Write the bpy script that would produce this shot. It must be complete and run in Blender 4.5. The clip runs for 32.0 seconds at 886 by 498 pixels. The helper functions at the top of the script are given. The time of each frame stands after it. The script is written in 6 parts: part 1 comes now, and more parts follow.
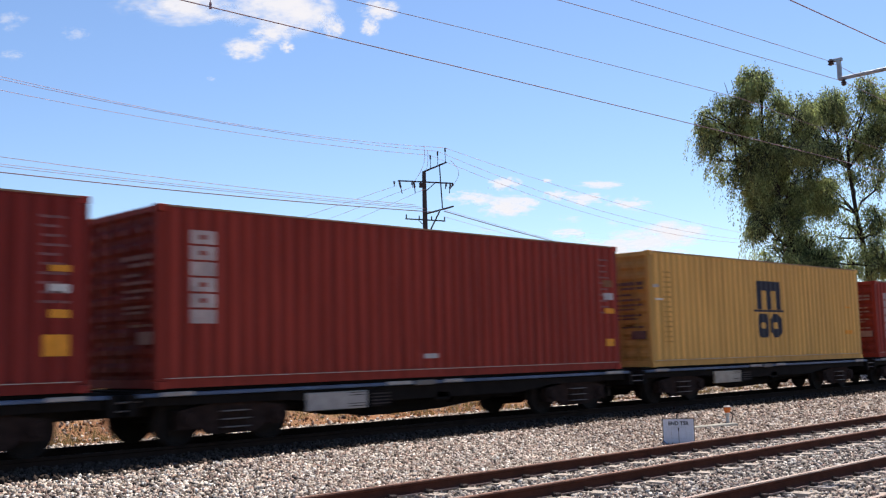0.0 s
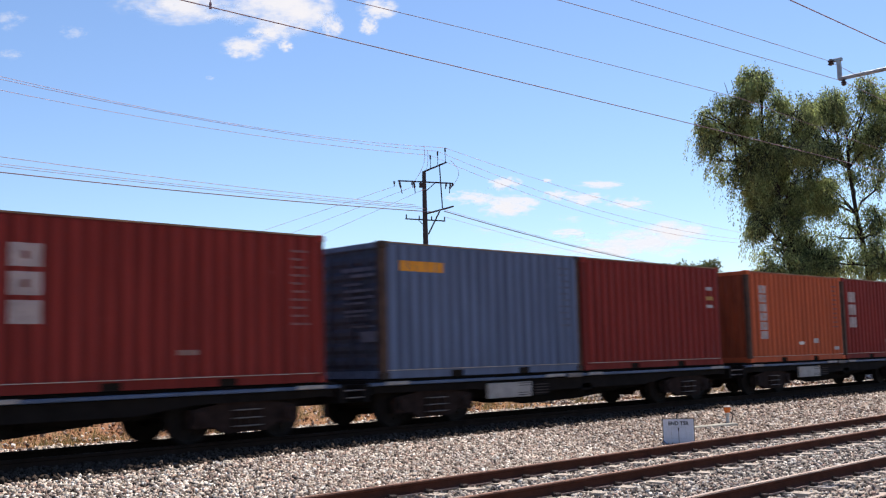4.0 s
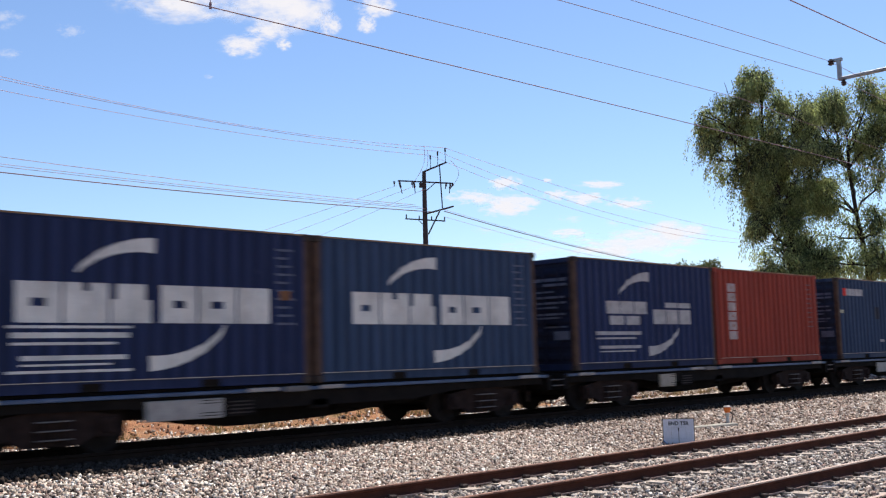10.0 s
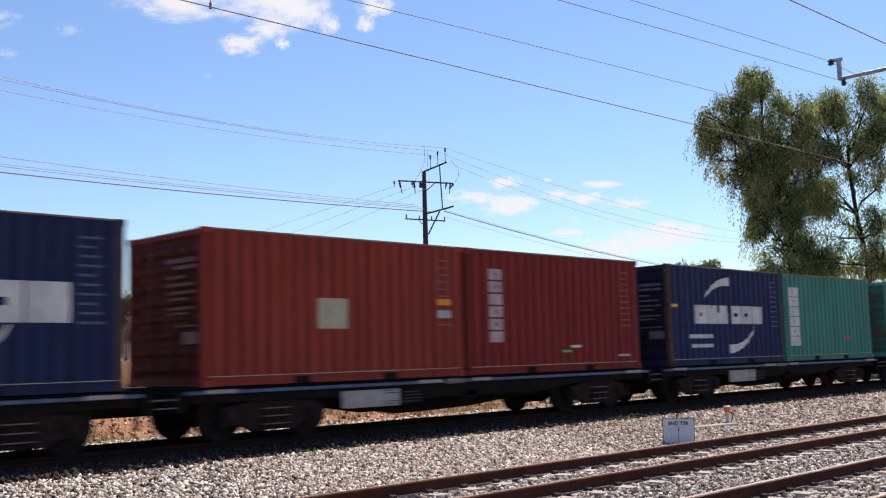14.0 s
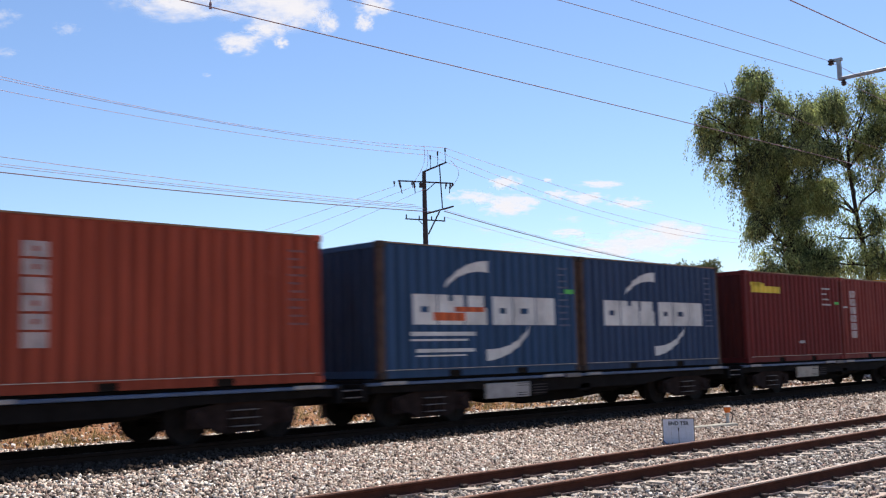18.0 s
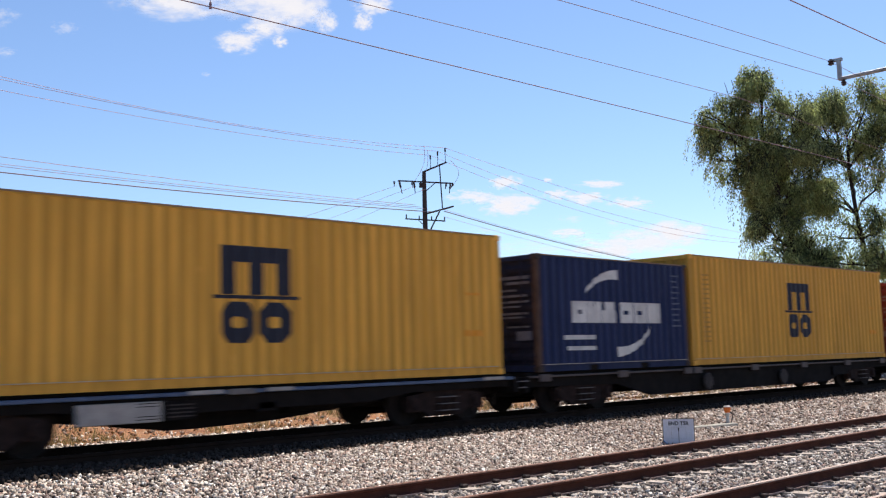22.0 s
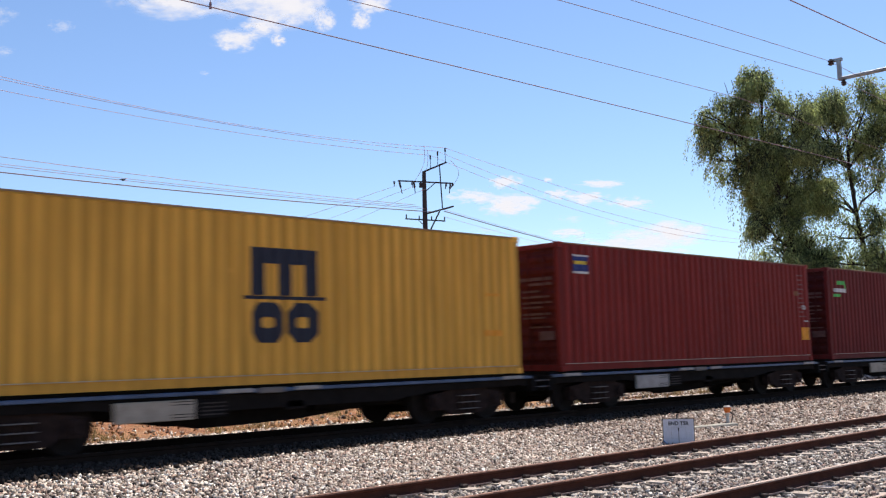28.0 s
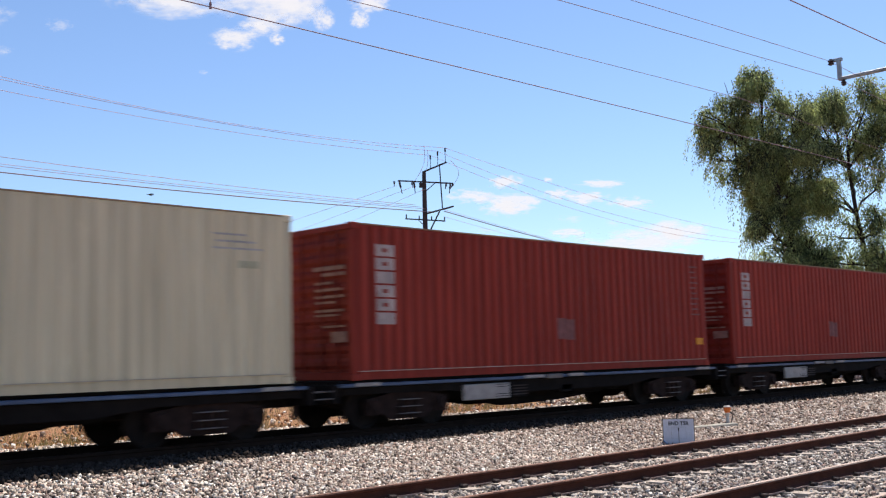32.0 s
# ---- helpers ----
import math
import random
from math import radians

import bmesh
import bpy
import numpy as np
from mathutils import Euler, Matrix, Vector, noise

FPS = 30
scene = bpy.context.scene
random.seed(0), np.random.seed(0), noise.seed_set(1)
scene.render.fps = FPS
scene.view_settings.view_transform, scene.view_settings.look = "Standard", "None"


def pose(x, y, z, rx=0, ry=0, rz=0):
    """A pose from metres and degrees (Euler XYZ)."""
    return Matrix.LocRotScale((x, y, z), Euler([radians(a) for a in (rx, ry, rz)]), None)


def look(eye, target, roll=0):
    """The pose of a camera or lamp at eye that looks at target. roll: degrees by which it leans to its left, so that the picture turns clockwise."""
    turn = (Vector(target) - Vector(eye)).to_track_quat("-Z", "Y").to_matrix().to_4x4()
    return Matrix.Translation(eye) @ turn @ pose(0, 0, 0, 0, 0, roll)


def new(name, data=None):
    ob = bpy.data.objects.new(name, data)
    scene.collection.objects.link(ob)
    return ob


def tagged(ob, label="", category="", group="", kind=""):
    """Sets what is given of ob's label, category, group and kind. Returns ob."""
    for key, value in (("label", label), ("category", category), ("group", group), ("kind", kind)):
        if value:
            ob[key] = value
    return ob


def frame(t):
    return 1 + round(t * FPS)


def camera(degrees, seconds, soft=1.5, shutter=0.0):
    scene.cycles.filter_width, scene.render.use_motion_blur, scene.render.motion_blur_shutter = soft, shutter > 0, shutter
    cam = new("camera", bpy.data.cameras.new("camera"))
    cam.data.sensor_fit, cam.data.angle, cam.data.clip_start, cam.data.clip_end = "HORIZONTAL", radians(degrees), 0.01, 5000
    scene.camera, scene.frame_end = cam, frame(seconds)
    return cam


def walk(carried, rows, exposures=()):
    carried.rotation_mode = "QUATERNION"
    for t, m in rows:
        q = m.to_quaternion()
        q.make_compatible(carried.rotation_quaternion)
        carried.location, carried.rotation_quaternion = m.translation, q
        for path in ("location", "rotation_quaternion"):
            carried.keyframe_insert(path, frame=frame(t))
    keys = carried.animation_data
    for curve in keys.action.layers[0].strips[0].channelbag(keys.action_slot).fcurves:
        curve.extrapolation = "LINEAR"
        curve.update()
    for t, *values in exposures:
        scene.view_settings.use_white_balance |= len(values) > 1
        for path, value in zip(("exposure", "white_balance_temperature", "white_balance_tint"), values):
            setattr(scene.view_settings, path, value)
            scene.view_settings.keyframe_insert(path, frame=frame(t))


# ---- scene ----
# ---- camera and its stand ----
EYE = (0.0, 0.0, 1.85)
AIM = (0.70723, 0.69941, 1.85 + 0.10323)
cam = camera(46.02, 32.0, soft=1.2, shutter=0.38)
STAND = look(EYE, AIM, -1.51)
walk(cam, [(0.0, STAND), (32.0, STAND)], exposures=[(0.0, 0.34, 6560, 14.4), (32.0, 0.34, 6560, 14.4)])

# ---- daylight ----
SUN_EL, SUN_AZ = 56.0, 72.5   # azimuth from +y towards +x
world = bpy.data.worlds.new("daylight")
scene.world = world
world.use_nodes = True
wn = world.node_tree.nodes
sky = wn.new("ShaderNodeTexSky")
sky.sky_type = "NISHITA"
sky.sun_disc = False
sky.sun_elevation, sky.sun_rotation = radians(SUN_EL), radians(SUN_AZ)
sky.altitude, sky.air_density, sky.dust_density, sky.ozone_density = 50, 1.0, 0.13, 5.8
wn["Background"].inputs["Strength"].default_value = 0.119
world.node_tree.links.new(sky.outputs["Color"], wn["Background"].inputs["Color"])
sun = new("sun", bpy.data.lights.new("sun", "SUN"))
sun.data.energy, sun.data.angle, sun.data.color = 5.0, radians(0.53), (1.0, 0.93, 0.82)
sd = Vector((math.sin(radians(SUN_AZ)) * math.cos(radians(SUN_EL)), math.cos(radians(SUN_AZ)) * math.cos(radians(SUN_EL)), math.sin(radians(SUN_EL))))
sun.matrix_world = look(sd * 60, (0, 0, 0))


# ---- materials ----
def node_mat(name):
    m = bpy.data.materials.new(name)
    m.use_nodes = True
    nt = m.node_tree
    return m, nt, nt.nodes["Principled BSDF"]


def ramp(nt, src, stops):
    r = nt.nodes.new("ShaderNodeValToRGB")
    while len(r.color_ramp.elements) < len(stops):
        r.color_ramp.elements.new(0.5)
    for e, (pos_, col) in zip(r.color_ramp.elements, stops):
        e.position, e.color = pos_, (*col, 1)
    nt.links.new(src, r.inputs[0])
    return r.outputs[0]


def tex(nt, kind, scale, stretch=(1, 1, 1), detail=4, coords="Object", rough=0.55):
    tc = nt.nodes.new("ShaderNodeTexCoord")
    mp = nt.nodes.new("ShaderNodeMapping")
    mp.inputs["Scale"].default_value = stretch
    nt.links.new(tc.outputs[coords], mp.inputs[0])
    t = nt.nodes.new("ShaderNodeTexNoise" if kind == "noise" else "ShaderNodeTexVoronoi")
    t.inputs["Scale"].default_value = scale
    if kind == "noise":
        t.inputs["Detail"].default_value = detail
        t.inputs["Roughness"].default_value = rough
    nt.links.new(mp.outputs[0], t.inputs["Vector"])
    return t


def mixc(nt, fac, a, b, blend="MIX"):
    n = nt.nodes.new("ShaderNodeMix")
    n.data_type, n.blend_type = "RGBA", blend
    for sock, v in ((n.inputs[0], fac), (n.inputs[6], a), (n.inputs[7], b)):
        if isinstance(v, bpy.types.NodeSocket):
            nt.links.new(v, sock)
        elif isinstance(v, tuple):
            sock.default_value = (*v, 1)
        else:
            sock.default_value = v
    return n.outputs[2]


def bump(nt, bsdf, src, strength, dist):
    b = nt.nodes.new("ShaderNodeBump")
    b.inputs["Strength"].default_value, b.inputs["Distance"].default_value = strength, dist
    nt.links.new(src, b.inputs["Height"])
    nt.links.new(b.outputs[0], bsdf.inputs["Normal"])


def scaled(c, k):
    return tuple(min(1.0, x * k) for x in c)


def plain(name, rgb, rough=0.6, metal=0.0, var=0.25, scale=6.0, grain=60.0, bumpy=0.2, dist=0.004, gloss=0.35):
    """An ordinary worn surface: broad stains, fine grain, slight relief."""
    m, nt, b = node_mat(name)
    broad = tex(nt, "noise", scale)
    fine = tex(nt, "noise", grain, detail=2)
    c = ramp(nt, broad.outputs[0], [(0.3, scaled(rgb, 1 - var)), (0.7, scaled(rgb, 1 + var))])
    c = mixc(nt, 0.25, c, ramp(nt, fine.outputs[0], [(0.3, scaled(rgb, 0.6)), (0.7, scaled(rgb, 1.35))]))
    nt.links.new(c, b.inputs["Base Color"])
    b.inputs["Roughness"].default_value, b.inputs["Metallic"].default_value = rough, metal
    b.inputs["Specular IOR Level"].default_value = gloss
    bump(nt, b, fine.outputs[0], bumpy, dist)
    return m


def container_paint(name, rgb, fade=0.48, rust=0.5, rough=0.52, ridge=0.60, lift=1.24, ends_dark=0.0, runs=0.12):
    """Sea-worn paint on corrugated steel: chalky fading, run-down streaks, rust scabs, scuffs."""
    m, nt, b = node_mat(name)
    rgb = scaled(rgb, lift)
    chalk = tuple(x * 1.15 + 0.10 * (sum(rgb) / 3 + 0.06) for x in rgb)
    b.inputs["Specular IOR Level"].default_value = 0.13
    broad = tex(nt, "noise", 0.55, (1, 1, 0.8), detail=5)
    streak = tex(nt, "noise", 3.2, (1.6, 1.6, 0.09), detail=5)
    scab = tex(nt, "noise", 5.0, (1, 1, 0.55), detail=8, rough=0.7)
    fine = tex(nt, "noise", 42.0, detail=3)
    oi = nt.nodes.new("ShaderNodeObjectInfo")
    c = mixc(nt, ramp(nt, broad.outputs[0], [(0.36, (0, 0, 0)), (0.72, (fade, fade, fade))]), rgb, chalk)
    c = mixc(nt, ramp(nt, streak.outputs[0], [(0.40, (0, 0, 0)), (0.72, (0.60, 0.60, 0.60))]), c, scaled(rgb, 0.50))
    c = mixc(nt, ramp(nt, scab.outputs[0], [(0.65, (0, 0, 0)), (0.74, (rust, rust, rust))]), c, (0.085, 0.036, 0.020))
    scuff = tex(nt, "noise", 3.4, (1.4, 1, 0.45), detail=7, rough=0.68)
    c = mixc(nt, ramp(nt, scuff.outputs[0], [(0.62, (0, 0, 0)), (0.72, (0.4, 0.4, 0.4))]), c, tuple(x * 1.5 + 0.05 for x in rgb))
    # bleached runs where rain has washed down the sides
    wash = tex(nt, "noise", 4.6, (1.5, 1.5, 0.13), detail=6, rough=0.62)
    c = mixc(nt, ramp(nt, wash.outputs[0], [(0.46, (0, 0, 0)), (0.66, (runs, runs, runs))]), c, tuple(x * 1.35 + 0.032 for x in rgb))
    # outer ridges paler, unevenly: bleaching, plus the light on the corrugation put into the paint
    tcr = nt.nodes.new("ShaderNodeTexCoord")
    sep = nt.nodes.new("ShaderNodeSeparateXYZ")
    nt.links.new(tcr.outputs["Object"], sep.inputs[0])
    ridge_lit = nt.nodes.new("ShaderNodeMapRange")
    for k, v in (("From Min", -1.198), ("From Max", -1.2135), ("To Min", 0.0), ("To Max", ridge)):
        ridge_lit.inputs[k].default_value = v
    nt.links.new(sep.outputs["Y"], ridge_lit.inputs["Value"])
    uneven = tex(nt, "noise", 1.1, (1, 1, 0.35), detail=4)
    ridge_mix = nt.nodes.new("ShaderNodeMath")
    ridge_mix.operation = "MULTIPLY"
    nt.links.new(ridge_lit.outputs[0], ridge_mix.inputs[0])
    nt.links.new(ramp(nt, uneven.outputs[0], [(0.30, (0.15, 0.15, 0.15)), (0.65, (1, 1, 1))]), ridge_mix.inputs[1])
    c = mixc(nt, ridge_mix.outputs[0], c, tuple(x * 2.0 + 0.009 for x in rgb))
    if ends_dark:
        # door ends darker in blotches and runs: grime, plus their shade put into the paint
        blotch = tex(nt, "noise", 2.6, (1, 1.2, 0.4), detail=7, rough=0.65)
        c = mixc(nt, ramp(nt, blotch.outputs[0], [(0.30, (ends_dark * 0.55,) * 3), (0.66, (ends_dark,) * 3)]), c, (0.010, 0.008, 0.007))
    tone = nt.nodes.new("ShaderNodeMapRange")
    tone.inputs["To Min"].default_value, tone.inputs["To Max"].default_value = 0.9, 1.1
    nt.links.new(oi.outputs["Random"], tone.inputs["Value"])
    mul = nt.nodes.new("ShaderNodeVectorMath")
    mul.operation = "SCALE"
    nt.links.new(c, mul.inputs[0])
    nt.links.new(tone.outputs[0], mul.inputs["Scale"])
    nt.links.new(mul.outputs[0], b.inputs["Base Color"])
    nt.links.new(ramp(nt, broad.outputs[0], [(0.3, (rough, rough, rough)), (0.8, (rough + 0.25,) * 3)]), b.inputs["Roughness"])
    bump(nt, b, fine.outputs[0], 0.12, 0.003)
    return m


COLOURS = {
    "maroon": ((0.132, 0.0135, 0.0095), {}),
    "washed maroon": ((0.130, 0.0205, 0.0140), dict(runs=0.85, rust=0.7)),
    "dark maroon": ((0.105, 0.0140, 0.0115), {}),
    "red": ((0.184, 0.0225, 0.0135), {}),
    "rust red": ((0.176, 0.0260, 0.0145), {}),
    "light red": ((0.225, 0.036, 0.020), {}),
    "rust orange": ((0.205, 0.036, 0.017), {}),
    "orange": ((0.33, 0.066, 0.022), {}),
    "yellow": ((0.50, 0.258, 0.042), dict(runs=0.0, fade=0.2, rust=0.25, ridge=0.42)),
    "tan yellow": ((0.44, 0.245, 0.066), dict(fade=0.4, rust=0.35, ridge=0.42)),
    "navy": ((0.0112, 0.0180, 0.052), {}),
    "faded navy": ((0.044, 0.047, 0.098), dict(fade=0.6)),
    "blue": ((0.020, 0.036, 0.072), dict(runs=0.30)),
    "mid blue": ((0.021, 0.049, 0.098), dict(fade=0.5)),
    "bright blue": ((0.018, 0.066, 0.195), {}),
    "grey blue": ((0.075, 0.098, 0.155), dict(fade=0.5)),
    "green": ((0.034, 0.142, 0.104), {}),
    "pale green": ((0.085, 0.24, 0.185), dict(fade=0.55)),
    "cream": ((0.51, 0.445, 0.302), dict(runs=0.0, fade=0.15, rust=0.25, ridge=0.12)),
}
PAINT = {k: container_paint("paint " + k, rgb, **kw) for k, (rgb, kw) in COLOURS.items()}
# darker copy of each paint: grime and the shade of the end faces
DOOR_PAINT = {k: container_paint("grimy shaded door paint " + k, rgb, ends_dark=0.28 if k in ("cream", "yellow", "tan yellow", "red", "light red") else 0.60, **kw) for k, (rgb, kw) in COLOURS.items()}
M_WHITE = plain("marking white", (0.62, 0.60, 0.56), 0.65, var=0.25, scale=2.2)
M_TOWER = plain("marking dulled white", (0.43, 0.345, 0.32), 0.7, var=0.35, scale=3)
M_GREYWHITE = plain("marking worn white", (0.42, 0.40, 0.39), 0.7, var=0.3, scale=4)
M_DARK = plain("marking dark blue", (0.012, 0.014, 0.028), 0.6, var=0.2)
M_GOLD = plain("marking gold", (0.44, 0.27, 0.07), 0.6, var=0.15)
M_YEL = plain("marking yellow", (0.72, 0.52, 0.05), 0.6, var=0.15)
M_ORANGE = plain("marking orange", (0.75, 0.30, 0.02), 0.6, var=0.15)
M_RED = plain("marking red", (0.66, 0.035, 0.025), 0.55, var=0.15)
M_GREEN = plain("marking green", (0.10, 0.50, 0.10), 0.6, var=0.15)
M_BLUE = plain("marking royal blue", (0.02, 0.035, 0.16), 0.6, var=0.15)
M_CYAN = plain("marking sky blue", (0.04, 0.30, 0.55), 0.6, var=0.15)
M_PALE = plain("marking pale patch", (0.42, 0.40, 0.27), 0.7, var=0.2)
M_FAINT = plain("marking weathered lettering", (0.095, 0.11, 0.16), 0.7, var=0.3)
M_PINK = plain("marking faded pink codes", (0.21, 0.085, 0.080), 0.75, var=0.35)
M_CODE = plain("marking dull door codes", (0.24, 0.14, 0.115), 0.75, var=0.35)
M_CODEDIM = plain("marking dim door codes", (0.115, 0.062, 0.055), 0.8, var=0.35)
M_GOLDDIM = plain("marking rubbed gold", (0.20, 0.085, 0.035), 0.7, var=0.3)
M_DUN = plain("marking faint dark lettering", (0.42, 0.225, 0.05), 0.7, var=0.25)
M_LIP = plain("pale rail edge", (0.42, 0.37, 0.31), 0.6, var=0.35, scale=2.5)
M_POSTRUST = plain("rust-brown corner post", (0.076, 0.042, 0.028), 0.85, var=0.45, scale=4)
M_TOPEDGE = plain("brown roof edge", (0.30, 0.185, 0.105), 0.85, var=0.4, scale=1.5)
M_CAST = plain("grimy corner casting", (0.045, 0.028, 0.020), 0.75, var=0.4, scale=9)
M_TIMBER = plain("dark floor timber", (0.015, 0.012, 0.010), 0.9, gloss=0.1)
M_FRAME = plain("near-black wagon steel", (0.0115, 0.0092, 0.0084), 0.9, var=0.45, scale=4, gloss=0.12)
M_SILL = plain("blue sill paint", (0.062, 0.095, 0.165), 0.45, var=0.35, scale=2.5)
M_SILLB = plain("brown sill steel", (0.082, 0.060, 0.054), 0.6, var=0.4, scale=3)
M_BOX = plain("pale grey sheet metal", (0.34, 0.305, 0.28), 0.55, var=0.22, scale=5)
M_BOXB = plain("beige sheet metal", (0.36, 0.30, 0.235), 0.6, var=0.22, scale=5)
M_WHEEL = plain("brake-dusty wheel steel", (0.021, 0.0155, 0.0135), 0.8, 0.0, var=0.35, gloss=0.15)
M_BOGIE = plain("rusty bogie casting", (0.028, 0.0165, 0.0135), 0.9, var=0.5, scale=7, gloss=0.12)
M_BRAKE = plain("dusty brown cast wheel", (0.045, 0.034, 0.030), 0.85, var=0.4)
M_SPRING = plain("dusty spring steel", (0.17, 0.15, 0.14), 0.6, 0.3)


# ---- small mesh tools ----
def box(bm, x0, x1, y0, y1, z0, z1):
    v = [bm.verts.new(p) for p in ((x0, y0, z0), (x1, y0, z0), (x1, y1, z0), (x0, y1, z0), (x0, y0, z1), (x1, y0, z1), (x1, y1, z1), (x0, y1, z1))]
    for f in ((3, 2, 1, 0), (4, 5, 6, 7), (0, 1, 5, 4), (1, 2, 6, 5), (2, 3, 7, 6), (3, 0, 4, 7)):
        bm.faces.new([v[i] for i in f])
    return v


def boxes(*rows, bev=0.0):
    bm = bmesh.new()
    for r in rows:
        box(bm, *r)
    if bev:
        bmesh.ops.bevel(bm, geom=bm.edges[:], offset=bev, segments=1, affect="EDGES")
    return bm


def prism(outline, y0, y1, bev=0.0, bm=None):
    """A plate with an (x, z) outline, between two y."""
    bm = bm or bmesh.new()
    a = [bm.verts.new((x, y0, z)) for x, z in outline]
    b = [bm.verts.new((x, y1, z)) for x, z in outline]
    n = len(outline)
    bm.faces.new(a)
    bm.faces.new(b[::-1])
    for i in range(n):
        bm.faces.new((a[i], b[i], b[(i + 1) % n], a[(i + 1) % n]))
    bmesh.ops.recalc_face_normals(bm, faces=bm.faces[:])
    return bm


def rod(bm, a, b, r0, r1=None, n=8, caps=True):
    """A tapered round bar from a to b."""
    a, b = Vector(a), Vector(b)
    r1 = r0 if r1 is None else r1
    q = (b - a).to_track_quat("Z", "Y")
    rings = []
    for c, r in ((a, r0), (b, r1)):
        rings.append([bm.verts.new(c + q @ Vector((r * math.cos(2 * math.pi * k / n), r * math.sin(2 * math.pi * k / n), 0))) for k in range(n)])
    for k in range(n):
        bm.faces.new((rings[0][k], rings[0][(k + 1) % n], rings[1][(k + 1) % n], rings[1][k]))
    if caps:
        bm.faces.new(rings[0][::-1])
        bm.faces.new(rings[1])
    return bm


def rods(*rows, n=8):
    bm = bmesh.new()
    for r in rows:
        rod(bm, *r, n=n)
    return bm


def lathe(profile, n=24, axis="y"):
    """A turned body: (radius, place along the axis) pairs."""
    bm = bmesh.new()
    rings = []
    for r, h in profile:
        ring = []
        for k in range(n):
            c, s = r * math.cos(2 * math.pi * k / n), r * math.sin(2 * math.pi * k / n)
            ring.append(bm.verts.new((c, h, s) if axis == "y" else (c, s, h)))
        rings.append(ring)
    for i in range(len(rings) - 1):
        for k in range(n):
            bm.faces.new((rings[i][k], rings[i][(k + 1) % n], rings[i + 1][(k + 1) % n], rings[i + 1][k]))
    bm.faces.new(rings[0])
    bm.faces.new(rings[-1][::-1])
    bmesh.ops.recalc_face_normals(bm, faces=bm.faces[:])
    return bm


def mesh_of(bm, name):
    me = bpy.data.meshes.new(name)
    bm.to_mesh(me)
    bm.free()
    me.materials.append(None)
    return me


def put(name, me, material, parent=None, label="", m=None):
    """A mesh object whose own material slot holds its material, so that alike parts share their mesh."""
    ob = new(name, me)
    if not len(me.materials):
        me.materials.append(None)
    ob.material_slots[0].link = "OBJECT"
    ob.material_slots[0].material = material
    if parent:
        ob.parent = parent
    if m is not None:
        ob.matrix_basis = m
    if label:
        ob["label"] = label
    return ob


def part(name, bm, material, parent, label="", m=None):
    return put(name, mesh_of(bm, name), material, parent, label, m)


def thing(name, m, label, category, group="", kind=""):
    ob = new(name)
    ob.empty_display_size = 0.2
    ob.matrix_basis = m
    return tagged(ob, label, category, group, kind)


# ---- shipping containers: local x along the train from the leading end, y = 0 on the centre line, z = 0 at the bottom castings ----
HALF = 1.219
PERIOD, DEPTH = 0.278, 0.036


def depth_at(u):
    """How far the corrugation lies behind the outer plane."""
    u = (u / PERIOD) % 1.0
    if u < 0.26:
        return 0.0
    if u < 0.50:
        return DEPTH * (u - 0.26) / 0.24
    if u < 0.76:
        return DEPTH
    return DEPTH * (1.0 - u) / 0.24


def breaks(a, b):
    out = []
    k = math.floor(a / PERIOD)
    while k * PERIOD < b:
        out += [(k + s) * PERIOD for s in (0.0, 0.26, 0.50, 0.76)]
        k += 1
    return [u for u in out if a + 1e-4 < u < b - 1e-4]


def corrugated(a, b, z0, z1, plane=-HALF, thick=0.05):
    """A trapezoid-corrugated sheet wall in the xz plane, outer side at y = plane."""
    bm = bmesh.new()
    us = [a, *breaks(a, b), b]
    out0 = [bm.verts.new((u, plane + depth_at(u) + 0.004, z0)) for u in us]
    out1 = [bm.verts.new((u, plane + depth_at(u) + 0.004, z1)) for u in us]
    in0 = [bm.verts.new((u, plane + thick, z0)) for u in us]
    in1 = [bm.verts.new((u, plane + thick, z1)) for u in us]
    for i in range(len(us) - 1):
        bm.faces.new((out0[i], out0[i + 1], out1[i + 1], out1[i]))
        bm.faces.new((in0[i + 1], in0[i], in1[i], in1[i + 1]))
        bm.faces.new((out1[i], out1[i + 1], in1[i + 1], in1[i]))
        bm.faces.new((in0[i], in0[i + 1], out0[i + 1], out0[i]))
    bm.faces.new((out0[0], out1[0], in1[0], in0[0]))
    bm.faces.new((in0[-1], in1[-1], out1[-1], out0[-1]))
    return bm


def conform(bm, name, proud=0.003):
    """Lay a flat (x, z) marking on the corrugation."""
    bmesh.ops.remove_doubles(bm, verts=bm.verts[:], dist=0.0005)
    xs = [v.co.x for v in bm.verts]
    for u in breaks(min(xs), max(xs)):
        bmesh.ops.bisect_plane(bm, geom=bm.verts[:] + bm.edges[:] + bm.faces[:], plane_co=(u, 0, 0), plane_no=(1, 0, 0))
    for v in bm.verts:
        v.co.y = -HALF + depth_at(v.co.x) - 0.0005
    for f in bm.faces:
        f.normal_update()
        if f.normal.y > 0:
            f.normal_flip()
    ext = bmesh.ops.extrude_face_region(bm, geom=bm.faces[:])
    for v in [g for g in ext["geom"] if isinstance(g, bmesh.types.BMVert)]:
        v.co.y -= proud
    return mesh_of(bm, name)


def quads(*polys):
    bm = bmesh.new()
    for p in polys:
        bm.faces.new([bm.verts.new((x, 0, z)) for x, z in p])
    return bm


def rect(x0, x1, z0, z1):
    return ((x0, z0), (x1, z0), (x1, z1), (x0, z1))


